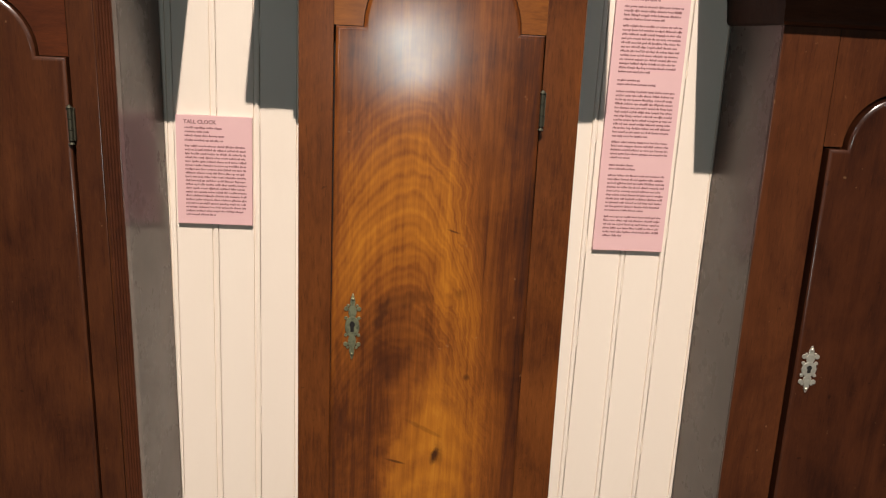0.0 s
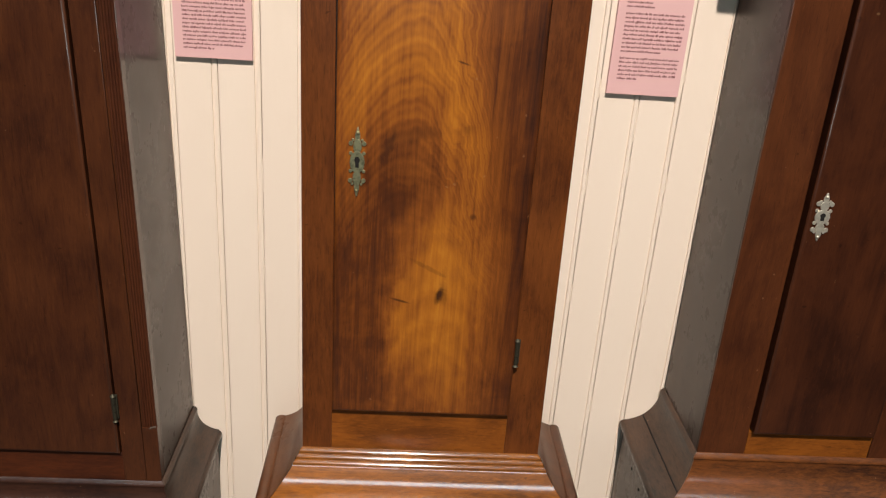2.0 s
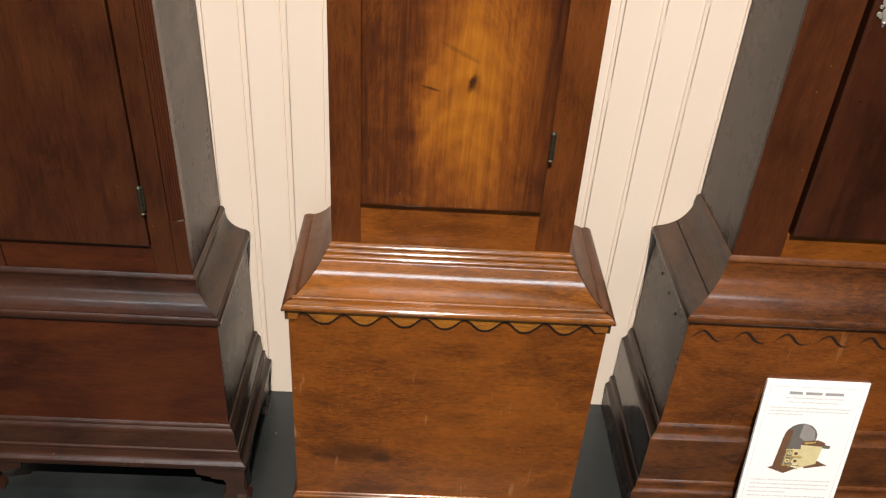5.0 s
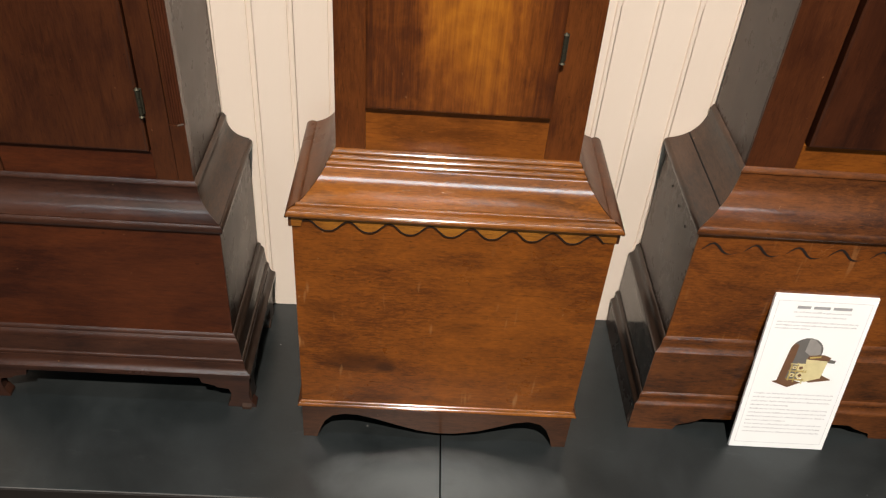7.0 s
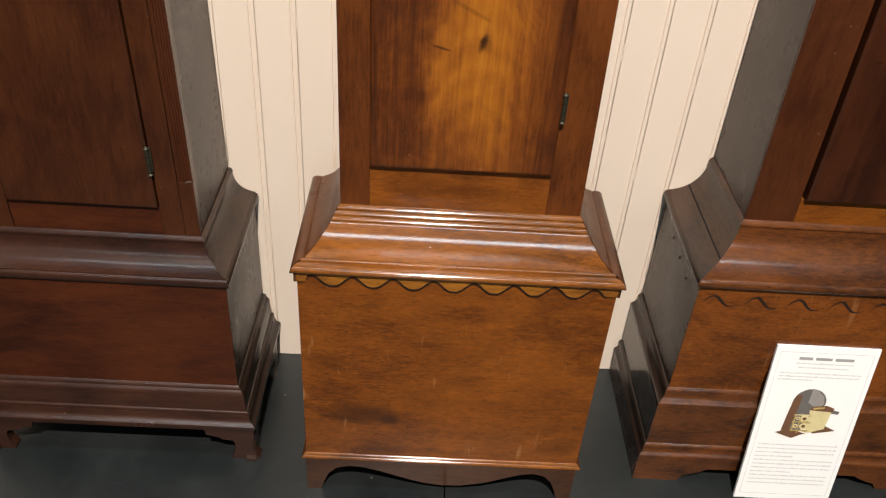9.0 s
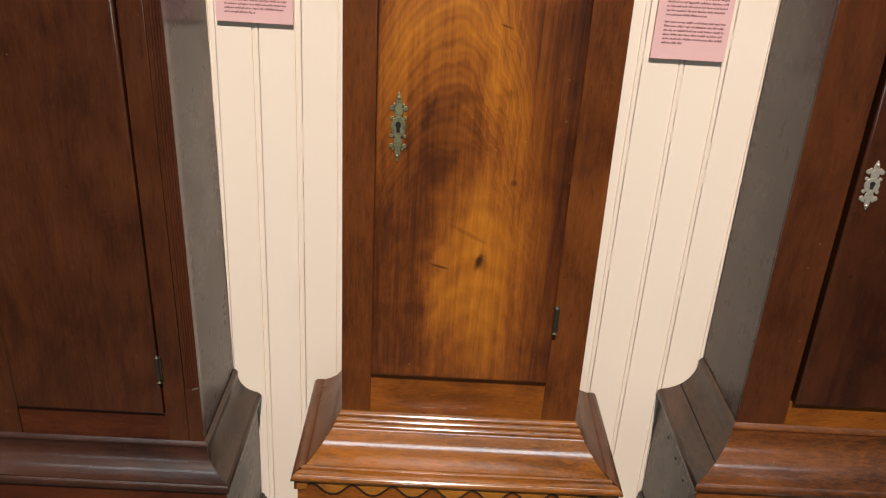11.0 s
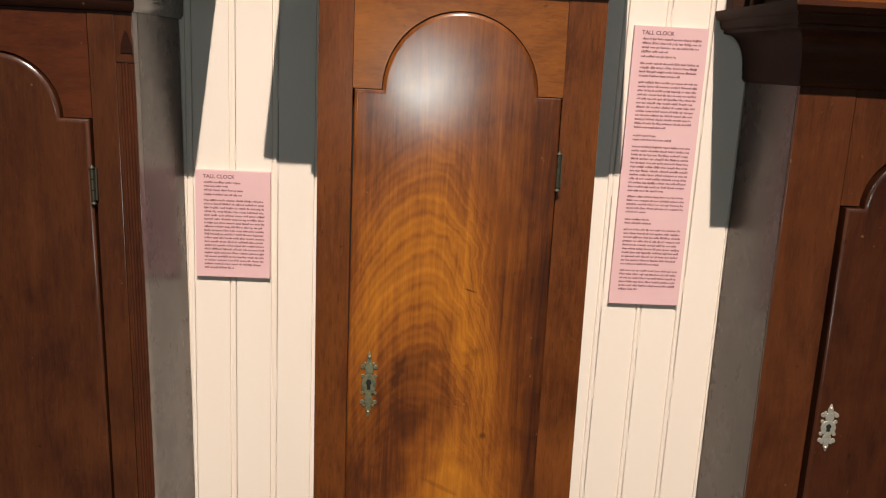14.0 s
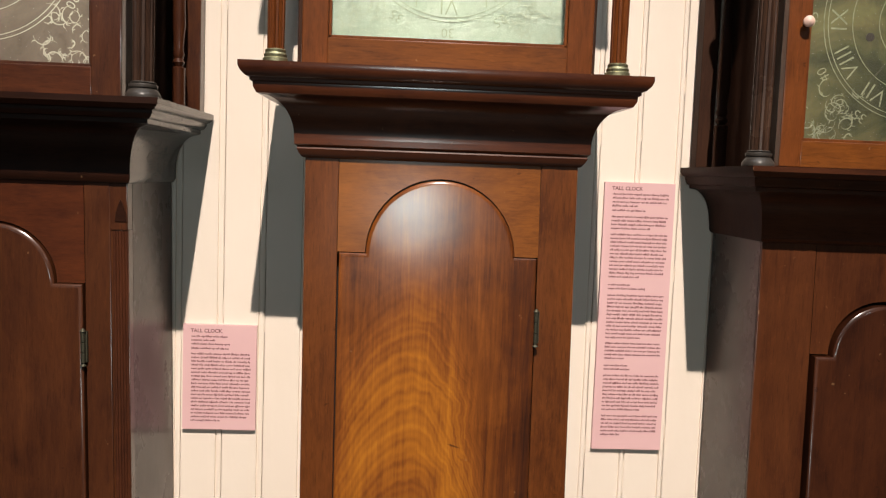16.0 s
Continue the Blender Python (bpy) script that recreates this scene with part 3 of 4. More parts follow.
def wall_board(width):
    """A vertical board with rounded edges and a groove that leaves a bead along its edge."""
    w = width / 2
    prof = [(-w, 0.010), (-w, 0.0010), (-w + 0.0008, 0), (w - 0.0102, 0), (w - 0.0093, 0.0032), (w - 0.0081, 0.0032), (w - 0.0072, 0.0001),
            (w - 0.0035, -0.0006), (w - 0.0009, 0.0002), (w, 0.0012), (w, 0.010)]
    bm = bmesh.new()
    a = [bm.verts.new((x, y, 0.0)) for x, y in prof]
    b = [bm.verts.new((x, y, 3.2)) for x, y in prof]
    for i in range(len(prof) - 1):
        bm.faces.new((a[i], a[i + 1], b[i + 1], b[i])).smooth = 2 < i < 9
    bm.faces.new(a)
    bm.faces.new(b[::-1])
    return finish(bm, "wall_board", M["wall"], 50)


boards = thing("wall_panelling", (0, 0, 0), "cream painted vertical tongue and groove boards, chipped at the joints", "panelling", kind="structure")
board_mesh = wall_board(PITCH - 0.0010)
rng = random.Random(4)
strips = bmesh.new()
for i in range(-22, 23):
    ob = new("board", board_mesh)
    ob.parent = boards
    ob.location = (-0.3475 + PITCH * (i + 0.5), 0.0005 * rng.uniform(-1, 1), 0.001)
    # paint that bridges the joint, broken where it has chipped out
    x, z = -0.3475 + PITCH * i, 0.0
    closed = rng.choice((0.03, 0.08, 0.2))
    if abs(i) > 12:
        continue
    while z < 2.4:
        d = rng.uniform(0.003, 0.035)
        if rng.random() < closed:
            geo = bmesh.ops.create_cube(strips, size=1, matrix=Matrix.Translation((x, 0.0031, z + d / 2)) @ Matrix.Diagonal((0.0028, 0.003, d, 1)))
        z += d
part("paint_fill", strips, M["wall"], boards)


# ---- shared clock parts ----
def door_outline(hw, z0, zs, r, steps=22):
    """A door with an arched top between two square shoulders."""
    arch = [(r * math.cos(math.pi * i / steps), zs + r * math.sin(math.pi * i / steps)) for i in range(steps + 1)]
    return [(-hw, z0), (hw, z0), (hw, zs), *arch, (-hw, zs)]


def arched_frame(name, hw, half, z0, z1, zs, r, y, mats, parent, thick=0.02, steps=22):
    """The face of the trunk round the door: two stiles, a lower rail and a top rail with the arch cut out."""
    for s in (-1, 1):
        x0, x1 = sorted((s * half, s * (hw + 0.0012)))
        part("stile", box(x0, x1, y, y + 0.006, z0, z1, 0.0012), mats[0], parent)
    g = hw + 0.0004
    arch = [((r + 0.001) * math.cos(math.pi * i / steps), zs + 0.001 + (r + 0.001) * math.sin(math.pi * i / steps)) for i in range(steps + 1)]
    bm = bmesh.new()
    # the top rail in strips over the arch, so that the cut-out stays clean
    xs = [(g, zs + 0.001)] + [(a, b) for a, b in arch] + [(-g, zs + 0.001)]
    lo_f = [bm.verts.new((a, y + 0.0008, b)) for a, b in xs]
    hi_f = [bm.verts.new((a, y + 0.0008, z1 - 0.0004)) for a, b in xs]
    lo_b = [bm.verts.new((a, y + thick, b)) for a, b in xs]
    for i in range(len(xs) - 1):
        if abs(xs[i][0] - xs[i + 1][0]) > 1e-6:
            bm.faces.new((lo_f[i], hi_f[i], hi_f[i + 1], lo_f[i + 1]))
        bm.faces.new((lo_f[i], lo_f[i + 1], lo_b[i + 1], lo_b[i]))
    part("top_rail", bm, mats[1], parent)


def hinge(parent, x, y, z, h, material):
    knuckle = bmesh.new()
    for i in range(3):
        bmesh.ops.create_cone(knuckle, cap_ends=True, segments=10, radius1=0.0032, radius2=0.0032, depth=h * 0.28, matrix=Matrix.Translation((x, y - 0.003, z + (i - 1) * h * 0.3)))
    for s in (-1, 1):
        bmesh.ops.create_cone(knuckle, cap_ends=True, segments=10, radius1=0.0045, radius2=0.001, depth=h * 0.08, matrix=Matrix.Translation((x, y - 0.003, z + s * h * 0.49)))
    leaf = box(x - 0.005, x + 0.005, y - 0.001, y + 0.004, z - h * 0.44, z + h * 0.44, 0.0005)
    return part("hinge", join(knuckle, leaf), material, parent, "small dull metal butt hinge")


def escutcheon(parent, x, y, z, h, w, material, label):
    """A pierced keyhole plate of lobes and points, higher than wide."""
    def lobe(cx, cz, rx, rz, n=14):
        return [(x + (cx + rx * math.cos(2 * math.pi * i / n)) * w, z + (cz + rz * math.sin(2 * math.pi * i / n)) * h) for i in range(n)]
    pieces = [plate(lobe(0, 0, 0.42, 0.16), y - 0.0022, y, 0.0006)]
    for s in (-1, 1):
        pieces.append(plate(lobe(0, 0.23 * s, 0.24, 0.11), y - 0.0021, y, 0.0006))
        pieces.append(plate(lobe(0, 0.36 * s, 0.15, 0.10), y - 0.0020, y, 0.0005))
        pieces.append(plate([(x - 0.11 * w, z + 0.42 * h * s), (x + 0.11 * w, z + 0.42 * h * s), (x + 0.03 * w, z + 0.5 * h * s), (x - 0.03 * w, z + 0.5 * h * s)][::s], y - 0.0019, y, 0.0003))
        for t in (-1, 1):
            for cz, rr in ((0.27, 0.13), (0.13, 0.10), (0.32, 0.08)):
                pieces.append(plate(lobe(t * (0.36 if cz < 0.3 else 0.25), cz * s, rr, rr * 0.32 * w / h * 3.2), y - 0.0018, y, 0.0004))
    for k in (0.42, -0.42):
        bmesh.ops.create_uvsphere(pieces[0], u_segments=8, v_segments=6, radius=0.0022, matrix=Matrix.Translation((x, y - 0.002, z + k * h)))
    ob = part("escutcheon", join(*pieces), material, parent, label)
    hole = join(plate(lobe(0, 0.035, 0.15, 0.05), y - 0.0026, y - 0.0006), plate([(x - 0.1 * w, z - 0.075 * h), (x + 0.1 * w, z - 0.075 * h), (x + 0.1 * w, z + 0.03 * h), (x - 0.1 * w, z + 0.03 * h)], y - 0.0025, y - 0.0006))
    part("keyhole", hole, M["dark"], ob)
    return ob


def fluted_column(parent, x, y, z0, z1, r, material, cap_material, broad=False):
    """A fluted shaft on a ringed base; broad: the base spreads into a low flared block."""
    h = z1 - z0
    col = part("column", lathe([(r * 0.95, z0 + 0.012), (r, z0 + h * 0.3), (r * 0.84, z1 - 0.012)], x, y, 48, 1), material, parent, smooth=20)
    base = [(1.42, 0), (1.42, 0.0045), (1.25, 0.006), (1.32, 0.009), (1.12, 0.012), (1.18, 0.015), (1.02, 0.0165)]
    if broad:
        base = [(1.66, 0), (1.66, 0.003), (1.56, 0.006), (1.4, 0.009), (1.24, 0.0115), (1.16, 0.0125), (1.3, 0.013), (1.36, 0.0155), (1.3, 0.018), (1.1, 0.0185), (1.18, 0.02), (1.02, 0.0215)]
    part("column_base", lathe([(a * r, z0 + b) for a, b in base], x, y, 28), cap_material, col)
    part("column_cap", lathe([(a * r, z1 - b) for a, b in base][::-1], x, y, 28), cap_material, col)
    return col


def turned_post(parent, x, y, z0, z1, r, material):
    h = z1 - z0
    prof = [(r, 0), (r, 0.16), (r * 0.6, 0.165), (r * 0.95, 0.18), (r * 0.65, 0.195), (r * 0.9, 0.21), (r * 0.7, 0.23), (r, 0.32), (r * 0.8, 0.55), (r * 0.6, 0.75), (r * 0.9, 0.78), (r * 0.65, 0.8), (r, 0.82), (r, 1)]
    part("rear_post", lathe([(a, z0 + b * h) for a, b in prof], x, y, 18), material, parent)


def dial_marks(parent, cx, cz, y, r, material, numerals, width=0.0009):
    """Engraved rings, hour numerals set upright to the rim and minute figures outside them."""
    rings = []
    for k in (1.0, 0.955, 0.70, 0.42):
        rings.append(ribbon([(cx + r * k * math.cos(a * math.pi / 36), cz + r * k * math.sin(a * math.pi / 36)) for a in range(73)], width, y))
    part("ring", join(*rings), material, parent)
    for hour, text in numerals:
        a = math.radians(90 - hour * 30)
        part("hour_numeral", lettering(text, r * 0.25, upright(cx + 0.83 * r * math.cos(a), y - 0.0004, cz + 0.83 * r * math.sin(a), -hour * 30), 0.0002, -0.014), material, parent)
        part("minute_numeral", lettering(str(hour * 5), r * 0.15, upright(cx + 1.11 * r * math.cos(a), y - 0.0004, cz + 1.11 * r * math.sin(a), -hour * 30), 0.0002, -0.014), material, parent)


def scrolls(parent, cx, cz, y, size, material, seed, flip=1):
    """Leafy engraved scrollwork in a corner of the dial: curls with tapered leaves along them."""
    r = random.Random(seed)
    pieces = []
    for i in range(26):
        ox, oz = cx + flip * r.uniform(-0.55, 0.45) * size, cz + r.uniform(-0.4, 0.42) * size
        a0, turn, rad = r.uniform(0, 6.3), r.choice((-1, 1)), r.uniform(0.1, 0.22) * size
        pts = []
        for k in range(14):
            q = k / 13
            pts.append((ox + rad * (1 - 0.7 * q) * math.cos(a0 + turn * q * 3.6), oz + rad * (1 - 0.7 * q) * math.sin(a0 + turn * q * 3.6)))
        pieces.append(leaf(pts, r.uniform(0.0006, 0.0017), y - i * 0.00012))
        for k in (2, 5, 8):
            px, pz = pts[k]
            b0 = r.uniform(0, 6.3)
            pieces.append(leaf([(px + rad * 0.4 * q * math.cos(b0 + q), pz + rad * 0.4 * q * math.sin(b0 + q)) for q in (0, 0.2, 0.4, 0.6, 0.8, 1.0)], 0.0012, y - i * 0.00012 - k * 0.00001))
    part("scrollwork", join(*pieces), material, parent)


ROMAN = ["XII", "I", "II", "III", "IIII", "V", "VI", "VII", "VIII", "IX", "X", "XI"]


def hood(clock, hw, yf, z0, z1, dial_mat, line_mat, scroll_mat, frame_mat, rail_mat, side_mat, col_mat, col_xy, col_r, col_base_mat, door_hw, glass_hw, glass_z0, posts, seed, numerals, knob=False):
    """The hood: side walls, glazed door, engraved dial, columns, cornice. z0 is the top of the trunk's moulding."""
    yd = yf + 0.018
    for x in (-hw, hw - 0.016):
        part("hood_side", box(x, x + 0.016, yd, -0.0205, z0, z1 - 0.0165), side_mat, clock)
    part("hood_back", box(-hw, hw, -0.02, -0.01, z0, z1 - 0.0165, 0), side_mat, clock)
    part("hood_roof", box(-hw, hw, yd, -0.012, z1 - 0.016, z1), side_mat, clock)
    # glazed door: four frame members
    gz1 = z1 - 0.075
    door = tagged(new("hood_door"), "glazed hood door")
    door.parent = clock
    for s in (-1, 1):
        part("door_stile", box(*sorted((s * glass_hw, s * door_hw)), yf, yd - 0.001, z0 + 0.0008, z1 - 0.02, 0.0018), frame_mat, door)
    for lo, hi in ((z0 + 0.0008, glass_z0), (gz1, z1 - 0.02)):
        part("door_rail", box(-glass_hw - 0.0006, glass_hw + 0.0006, yf + 0.0006, yd - 0.0015, lo, hi, 0.0014), rail_mat, door)
    bead = join(*(box(a, b, yf + 0.004, yf + 0.010, c, d, 0.001) for a, b, c, d in ((-glass_hw, -glass_hw + 0.004, glass_z0, gz1), (glass_hw - 0.004, glass_hw, glass_z0, gz1), (-glass_hw, glass_hw, glass_z0, glass_z0 + 0.004))))
    part("glazing_bead", bead, frame_mat, door)
    pane = part("glass", box(-glass_hw + 0.001, glass_hw - 0.001, yf + 0.0105, yf + 0.0125, glass_z0 + 0.001, gz1 - 0.001, 0), M["glass"], door)
    pane.visible_shadow = False
    if knob:
        part("knob", lathe([(0.003, 0), (0.003, 0.006), (0.007, 0.009), (0.008, 0.013), (0.005, 0.017), (0.001, 0.018)], 0, 0, 14), M["porcelain"], door, "small cream turned knob").matrix_local = pose(-door_hw + 0.018, yf, z0 + 0.196, 90, 0, 0)
    dial_y = yf + 0.034
    dial = part("dial", box(-glass_hw - 0.008, glass_hw + 0.008, dial_y, dial_y + 0.003, glass_z0 - 0.008, gz1, 0.0006), dial_mat, clock, "engraved metal dial plate")
    r = glass_hw * 0.80
    cz = glass_z0 + glass_hw * 1.0
    dial_marks(dial, 0, cz, dial_y - 0.0002, r, line_mat, numerals)
    for s in (-1, 1):
        scrolls(dial, s * glass_hw * 0.76, glass_z0 + glass_hw * 0.24, dial_y - 0.0002, glass_hw * 0.5, scroll_mat, seed + s, s)
    hand = join(ribbon([(0, cz), (r * 0.1, cz - r * 0.12), (r * 0.42, cz - r * 0.52)], 0.003, dial_y - 0.004), ribbon([(0, cz), (-r * 0.5, cz - r * 0.62)], 0.0022, dial_y - 0.006))
    part("clock_hand", hand, M["iron"], dial)
    part("winding_hole", lathe([(0.006, 0), (0.006, 0.0012), (0.003, 0.0012), (0.003, 0.0004)], 0, 0, 14), M["line"], dial).matrix_local = pose(-r * 0.54, dial_y, cz - r * 0.16, 90, 0, 0)
    for s in (-1, 1):
        fluted_column(clock, s * col_xy[0], col_xy[1], z0, z1 - 0.01, col_r, col_mat, col_base_mat, col_base_mat is not M["brass"])
        if posts:
            turned_post(clock, s * (hw + 0.025), -0.07, z0, z1 - 0.01, 0.0105, posts)
            part("rear_board", box(*sorted((s * (hw + 0.023), s * (hw + 0.050))), -0.034, -0.006, z0, z1 - 0.01), posts, clock)
    top = [(0, z1 - 0.012), (0.03, z1 - 0.012), (0.032, z1), *arc((0.075, z1), (0.043, 0.045), 180, 90, 6), (0.08, z1 + 0.05), (0.08, z1 + 0.062), (0, z1 + 0.062)]
    case_moulding(top, hw - 0.02, yf, 1.0, frame_mat, side_mat, clock, "cornice", -0.012)
    part("hood_top", box(-hw + 0.018, hw - 0.018, yf, -0.012, z1 + 0.03, z1 + 0.058), side_mat, clock)


def warp(clock, f):
    """Old cases rack out of true: moves every part's points sideways by f(x, z)."""
    for ob in clock.children_recursive:
        if ob.type == "MESH" and ob.matrix_basis == Matrix.Identity(4):
            for v in ob.data.vertices:
                v.co.x = f(v.co.x, v.co.z)


def hollow(z_top, z_bot, d0, d1, bend, fy=1.0, n=10):
    """A shallow cove about its chord; bend: degrees by which its ends turn from the chord."""
    dx, dz = (d1 - d0) * fy, z_bot - z_top
    sag = math.tan(radians(bend)) / 4
    return [(d0 + (dx * t + dz * sag * 4 * t * (1 - t)) / fy, z_top + dz * t - dx * sag * 4 * t * (1 - t)) for t in (i / n for i in range(n + 1))]


def ovolo(z_top, z_bot, d0, d1, fy=1.0):
    """A worn quarter-round with a fine groove under it."""
    return [*hollow(z_top, z_bot + 0.0012, d0, d1, -24, fy, 6), (d1, z_bot + 0.0004), (d1 - 0.0012, z_bot), (d1 - 0.0012, z_bot - 0.0004)]


def reed(z_top, z_bot, d, r, n=6):
    """A half-round bead with a fine groove under it."""
    return [*arc((d, (z_top + z_bot) / 2), (r, (z_top - z_bot) / 2), 85, -85, n), (d - 0.0012, z_bot), (d - 0.0012, z_bot - 0.0006)]


def quarter_round(z_top, z_bot, d0, d1, bulge, n=8):
    """A hollow between two heights: (out, z) points of a cove that spreads from d0 to d1 as it goes down."""
    return [(d0 + (d1 - d0) * (1 - math.cos(math.pi / 2 * i / n)) ** bulge, z_top + (z_bot - z_top) * math.sin(math.pi / 2 * i / n)) for i in range(n + 1)]


# ---- the middle clock: figured door, honey-brown base ----
mid = thing("tall_clock", (0, 0, 0), "tall cherry clock with flame-figured arched door and scalloped base", "clock", "tall clocks along the wall")
YT, YD, YB = -0.253, -0.2585, -0.351
HW = 0.19
for s in (-1, 1):
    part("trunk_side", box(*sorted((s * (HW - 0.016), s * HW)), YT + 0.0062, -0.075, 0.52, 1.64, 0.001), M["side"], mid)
part("trunk_back", box(-HW + 0.017, HW - 0.017, -0.086, -0.075, 0.5, 1.64, 0), M["dark"], mid)
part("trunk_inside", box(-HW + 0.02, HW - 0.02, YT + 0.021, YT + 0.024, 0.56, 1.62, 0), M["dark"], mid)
arched_frame("trunk", 0.1375, HW, 0.56, 1.615, 1.472, 0.1035, YT, (M["stile"], M["top_rail"]), mid)
part("lower_rail", box(-0.138, 0.138, YT + 0.0008, YT + 0.02, 0.56, 0.6545, 0.001), M["rail"], mid)
door = part("door", lipped_door(door_outline(0.1346, 0.657, 1.472, 0.1030), YD, YT + 0.012), M["veneer"], mid, "arched door of flame-figured golden brown veneer", 30)
hinge(door, 0.1372, YD, 1.376, 0.05, M["iron"])
hinge(door, 0.1372, YD, 0.772, 0.045, M["iron"])
escutcheon(door, -0.110, YD - 0.0046, 1.062, 0.098, 0.0245, M["brass"], "tarnished green brass keyhole plate")

base_profile = [(0, 0.580), *ovolo(0.580, 0.5740, 0.001, 0.0052, 1.63), *ovolo(0.5735, 0.5675, 0.0046, 0.0092, 1.63), *ovolo(0.567, 0.5612, 0.0086, 0.0132, 1.63), (0.0120, 0.5606),
                *hollow(0.5605, 0.530, 0.0132, 0.0478, 13, 1.63, 12), (0.0482, 0.5275), (0.0490, 0.5275), (0.0492, 0.5315), *arc((0.0515, 0.5305), (0.0022, 0.0022), 150, 20, 4), (0.0537, 0.5285), (0.0543, 0.5285), *arc((0.0575, 0.5235), (0.0085, 0.0075), 95, -85, 9), (0, 0.516)]
side_profile = [(0, 0.580), (0.001, 0.580), (0.0045, 0.5755), (0.0095, 0.5675), (0.0132, 0.5605), *hollow(0.5600, 0.5325, 0.0135, 0.047, 24, 1.0, 10), *arc((0.0545, 0.5245), (0.0115, 0.0085), 125, -85, 10), (0, 0.516)]
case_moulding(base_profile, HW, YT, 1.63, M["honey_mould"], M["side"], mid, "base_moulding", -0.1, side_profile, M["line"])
hood_profile = [(0, 1.600), (0.004, 1.601), (0.008, 1.606), (0.011, 1.612), (0.010, 1.615), (0.014, 1.618), (0.014, 1.626),
                *[(0.014 + 0.038 * (1 - math.cos(math.pi / 2 * i / 9)), 1.626 + 0.053 * math.sin(math.pi / 2 * i / 9)) for i in range(10)],
                (0.058, 1.680), (0.062, 1.687), (0.0625, 1.6935), (0.066, 1.695), (0.066, 1.699), (0.071, 1.7005), (0.0765, 1.706), (0.079, 1.712), (0.079, 1.7185), (0, 1.7185)]
case_moulding(hood_profile, HW, YT, 1.0, M["hood"], M["side"], mid, "hood_moulding", -0.03)

BH = 0.2475
part("base_front", box(-BH, BH, YB, YB + 0.004, 0.092, 0.519, 0.0015), M["honey"], mid)
for s in (-1, 1):
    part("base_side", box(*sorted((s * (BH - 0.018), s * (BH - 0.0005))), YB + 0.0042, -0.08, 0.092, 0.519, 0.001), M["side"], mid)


def wave(x, high, low, first, period):
    return low + (high - low) * (0.5 + 0.5 * math.cos(2 * math.pi * (x - first) / period)) ** 1.35


xs = [-BH + 2 * BH * i / 180 for i in range(181)]
skirt_line = [(x, wave(x, 0.5145, 0.4955, -0.224, 0.0622) if -0.233 < x < 0.226 else 0.5005) for x in xs]
skirt = part("scalloped_skirt", plate([(-BH, 0.5172), *skirt_line, (BH, 0.5172)], YB - 0.0028, YB - 0.0004, 0), M["skirt"], mid, "scalloped apron edged with a dark line")
part("edge_line", ribbon([(x, z - 0.0004) for x, z in skirt_line[6:-6]], 0.0016, YB - 0.0006, 0.003), M["line"], skirt)
for s in (-1, 1):
    part("side_skirt", box(*sorted((s * (BH - 0.0004), s * (BH + 0.005))), YB - 0.002, -0.08, 0.4985, 0.5172, 0.001), M["side"], skirt)
bead = [(0, 0.0990), *ovolo(0.0990, 0.0948, 0.0005, 0.0040), *ovolo(0.0943, 0.0892, 0.0034, 0.0075), (0, 0.0888)]
case_moulding(bead, BH, YB, 1.0, M["honey_mould"], M["side"], mid, "bottom_bead", -0.08)
foot_curve = [(-0.2475, 0.0), (-0.222, 0.0), (-0.216, 0.022), (-0.208, 0.045), (-0.193, 0.062), (-0.170, 0.069), (-0.145, 0.067), (-0.11, 0.057), (-0.07, 0.042), (-0.03, 0.029),
              (0.005, 0.024), (0.04, 0.026), (0.08, 0.036), (0.115, 0.051), (0.145, 0.064), (0.17, 0.069), (0.192, 0.063), (0.207, 0.046), (0.216, 0.022), (0.222, 0.0), (0.2475, 0.0)]
plinth = bmesh.new()
tops_f = [plinth.verts.new((x, YB - 0.004, 0.0885)) for x, z in foot_curve]
lows_f = [plinth.verts.new((x, YB - 0.004, z)) for x, z in foot_curve]
tops_b = [plinth.verts.new((x, YB + 0.014, 0.0885)) for x, z in foot_curve]
lows_b = [plinth.verts.new((x, YB + 0.014, z)) for x, z in foot_curve]
for i in range(len(foot_curve) - 1):
    for q in ((tops_f[i], tops_f[i + 1], lows_f[i + 1], lows_f[i]), (lows_f[i], lows_f[i + 1], lows_b[i + 1], lows_b[i]), (tops_b[i], tops_b[i + 1], lows_b[i + 1], lows_b[i])):
        plinth.faces.new(q)
for i in (0, -1):
    plinth.faces.new((tops_f[i], lows_f[i], lows_b[i], tops_b[i]))
part("bracket_foot_board", plinth, M["plinth"], mid)
for s in (-1, 1):
    part("side_foot_board", box(*sorted((s * (BH - 0.016), s * BH)), YB + 0.0145, -0.28, 0.0, 0.0885, 0.001), M["side"], mid)
    part("rear_foot", box(*sorted((s * (BH - 0.016), s * BH)), -0.15, -0.08, 0.0, 0.0885, 0.001), M["side"], mid)
part("bottom_board", box(-BH + 0.017, BH - 0.017, YB + 0.02, -0.08, 0.08, 0.092, 0), M["dark"], mid)
hood(mid, 0.2, -0.300, 1.7188, 2.12, M["dial_pale"], M["engraving"], M["faint_engraving"], M["russet_frame"], M["frame_x"], M["hood_side"], M["russet_frame"], (0.224, -0.312), 0.0115, M["brass"], 0.1925, 0.158, 1.7555, None, 11,
     [(h, ROMAN[h % 12]) for h in range(4, 9)])


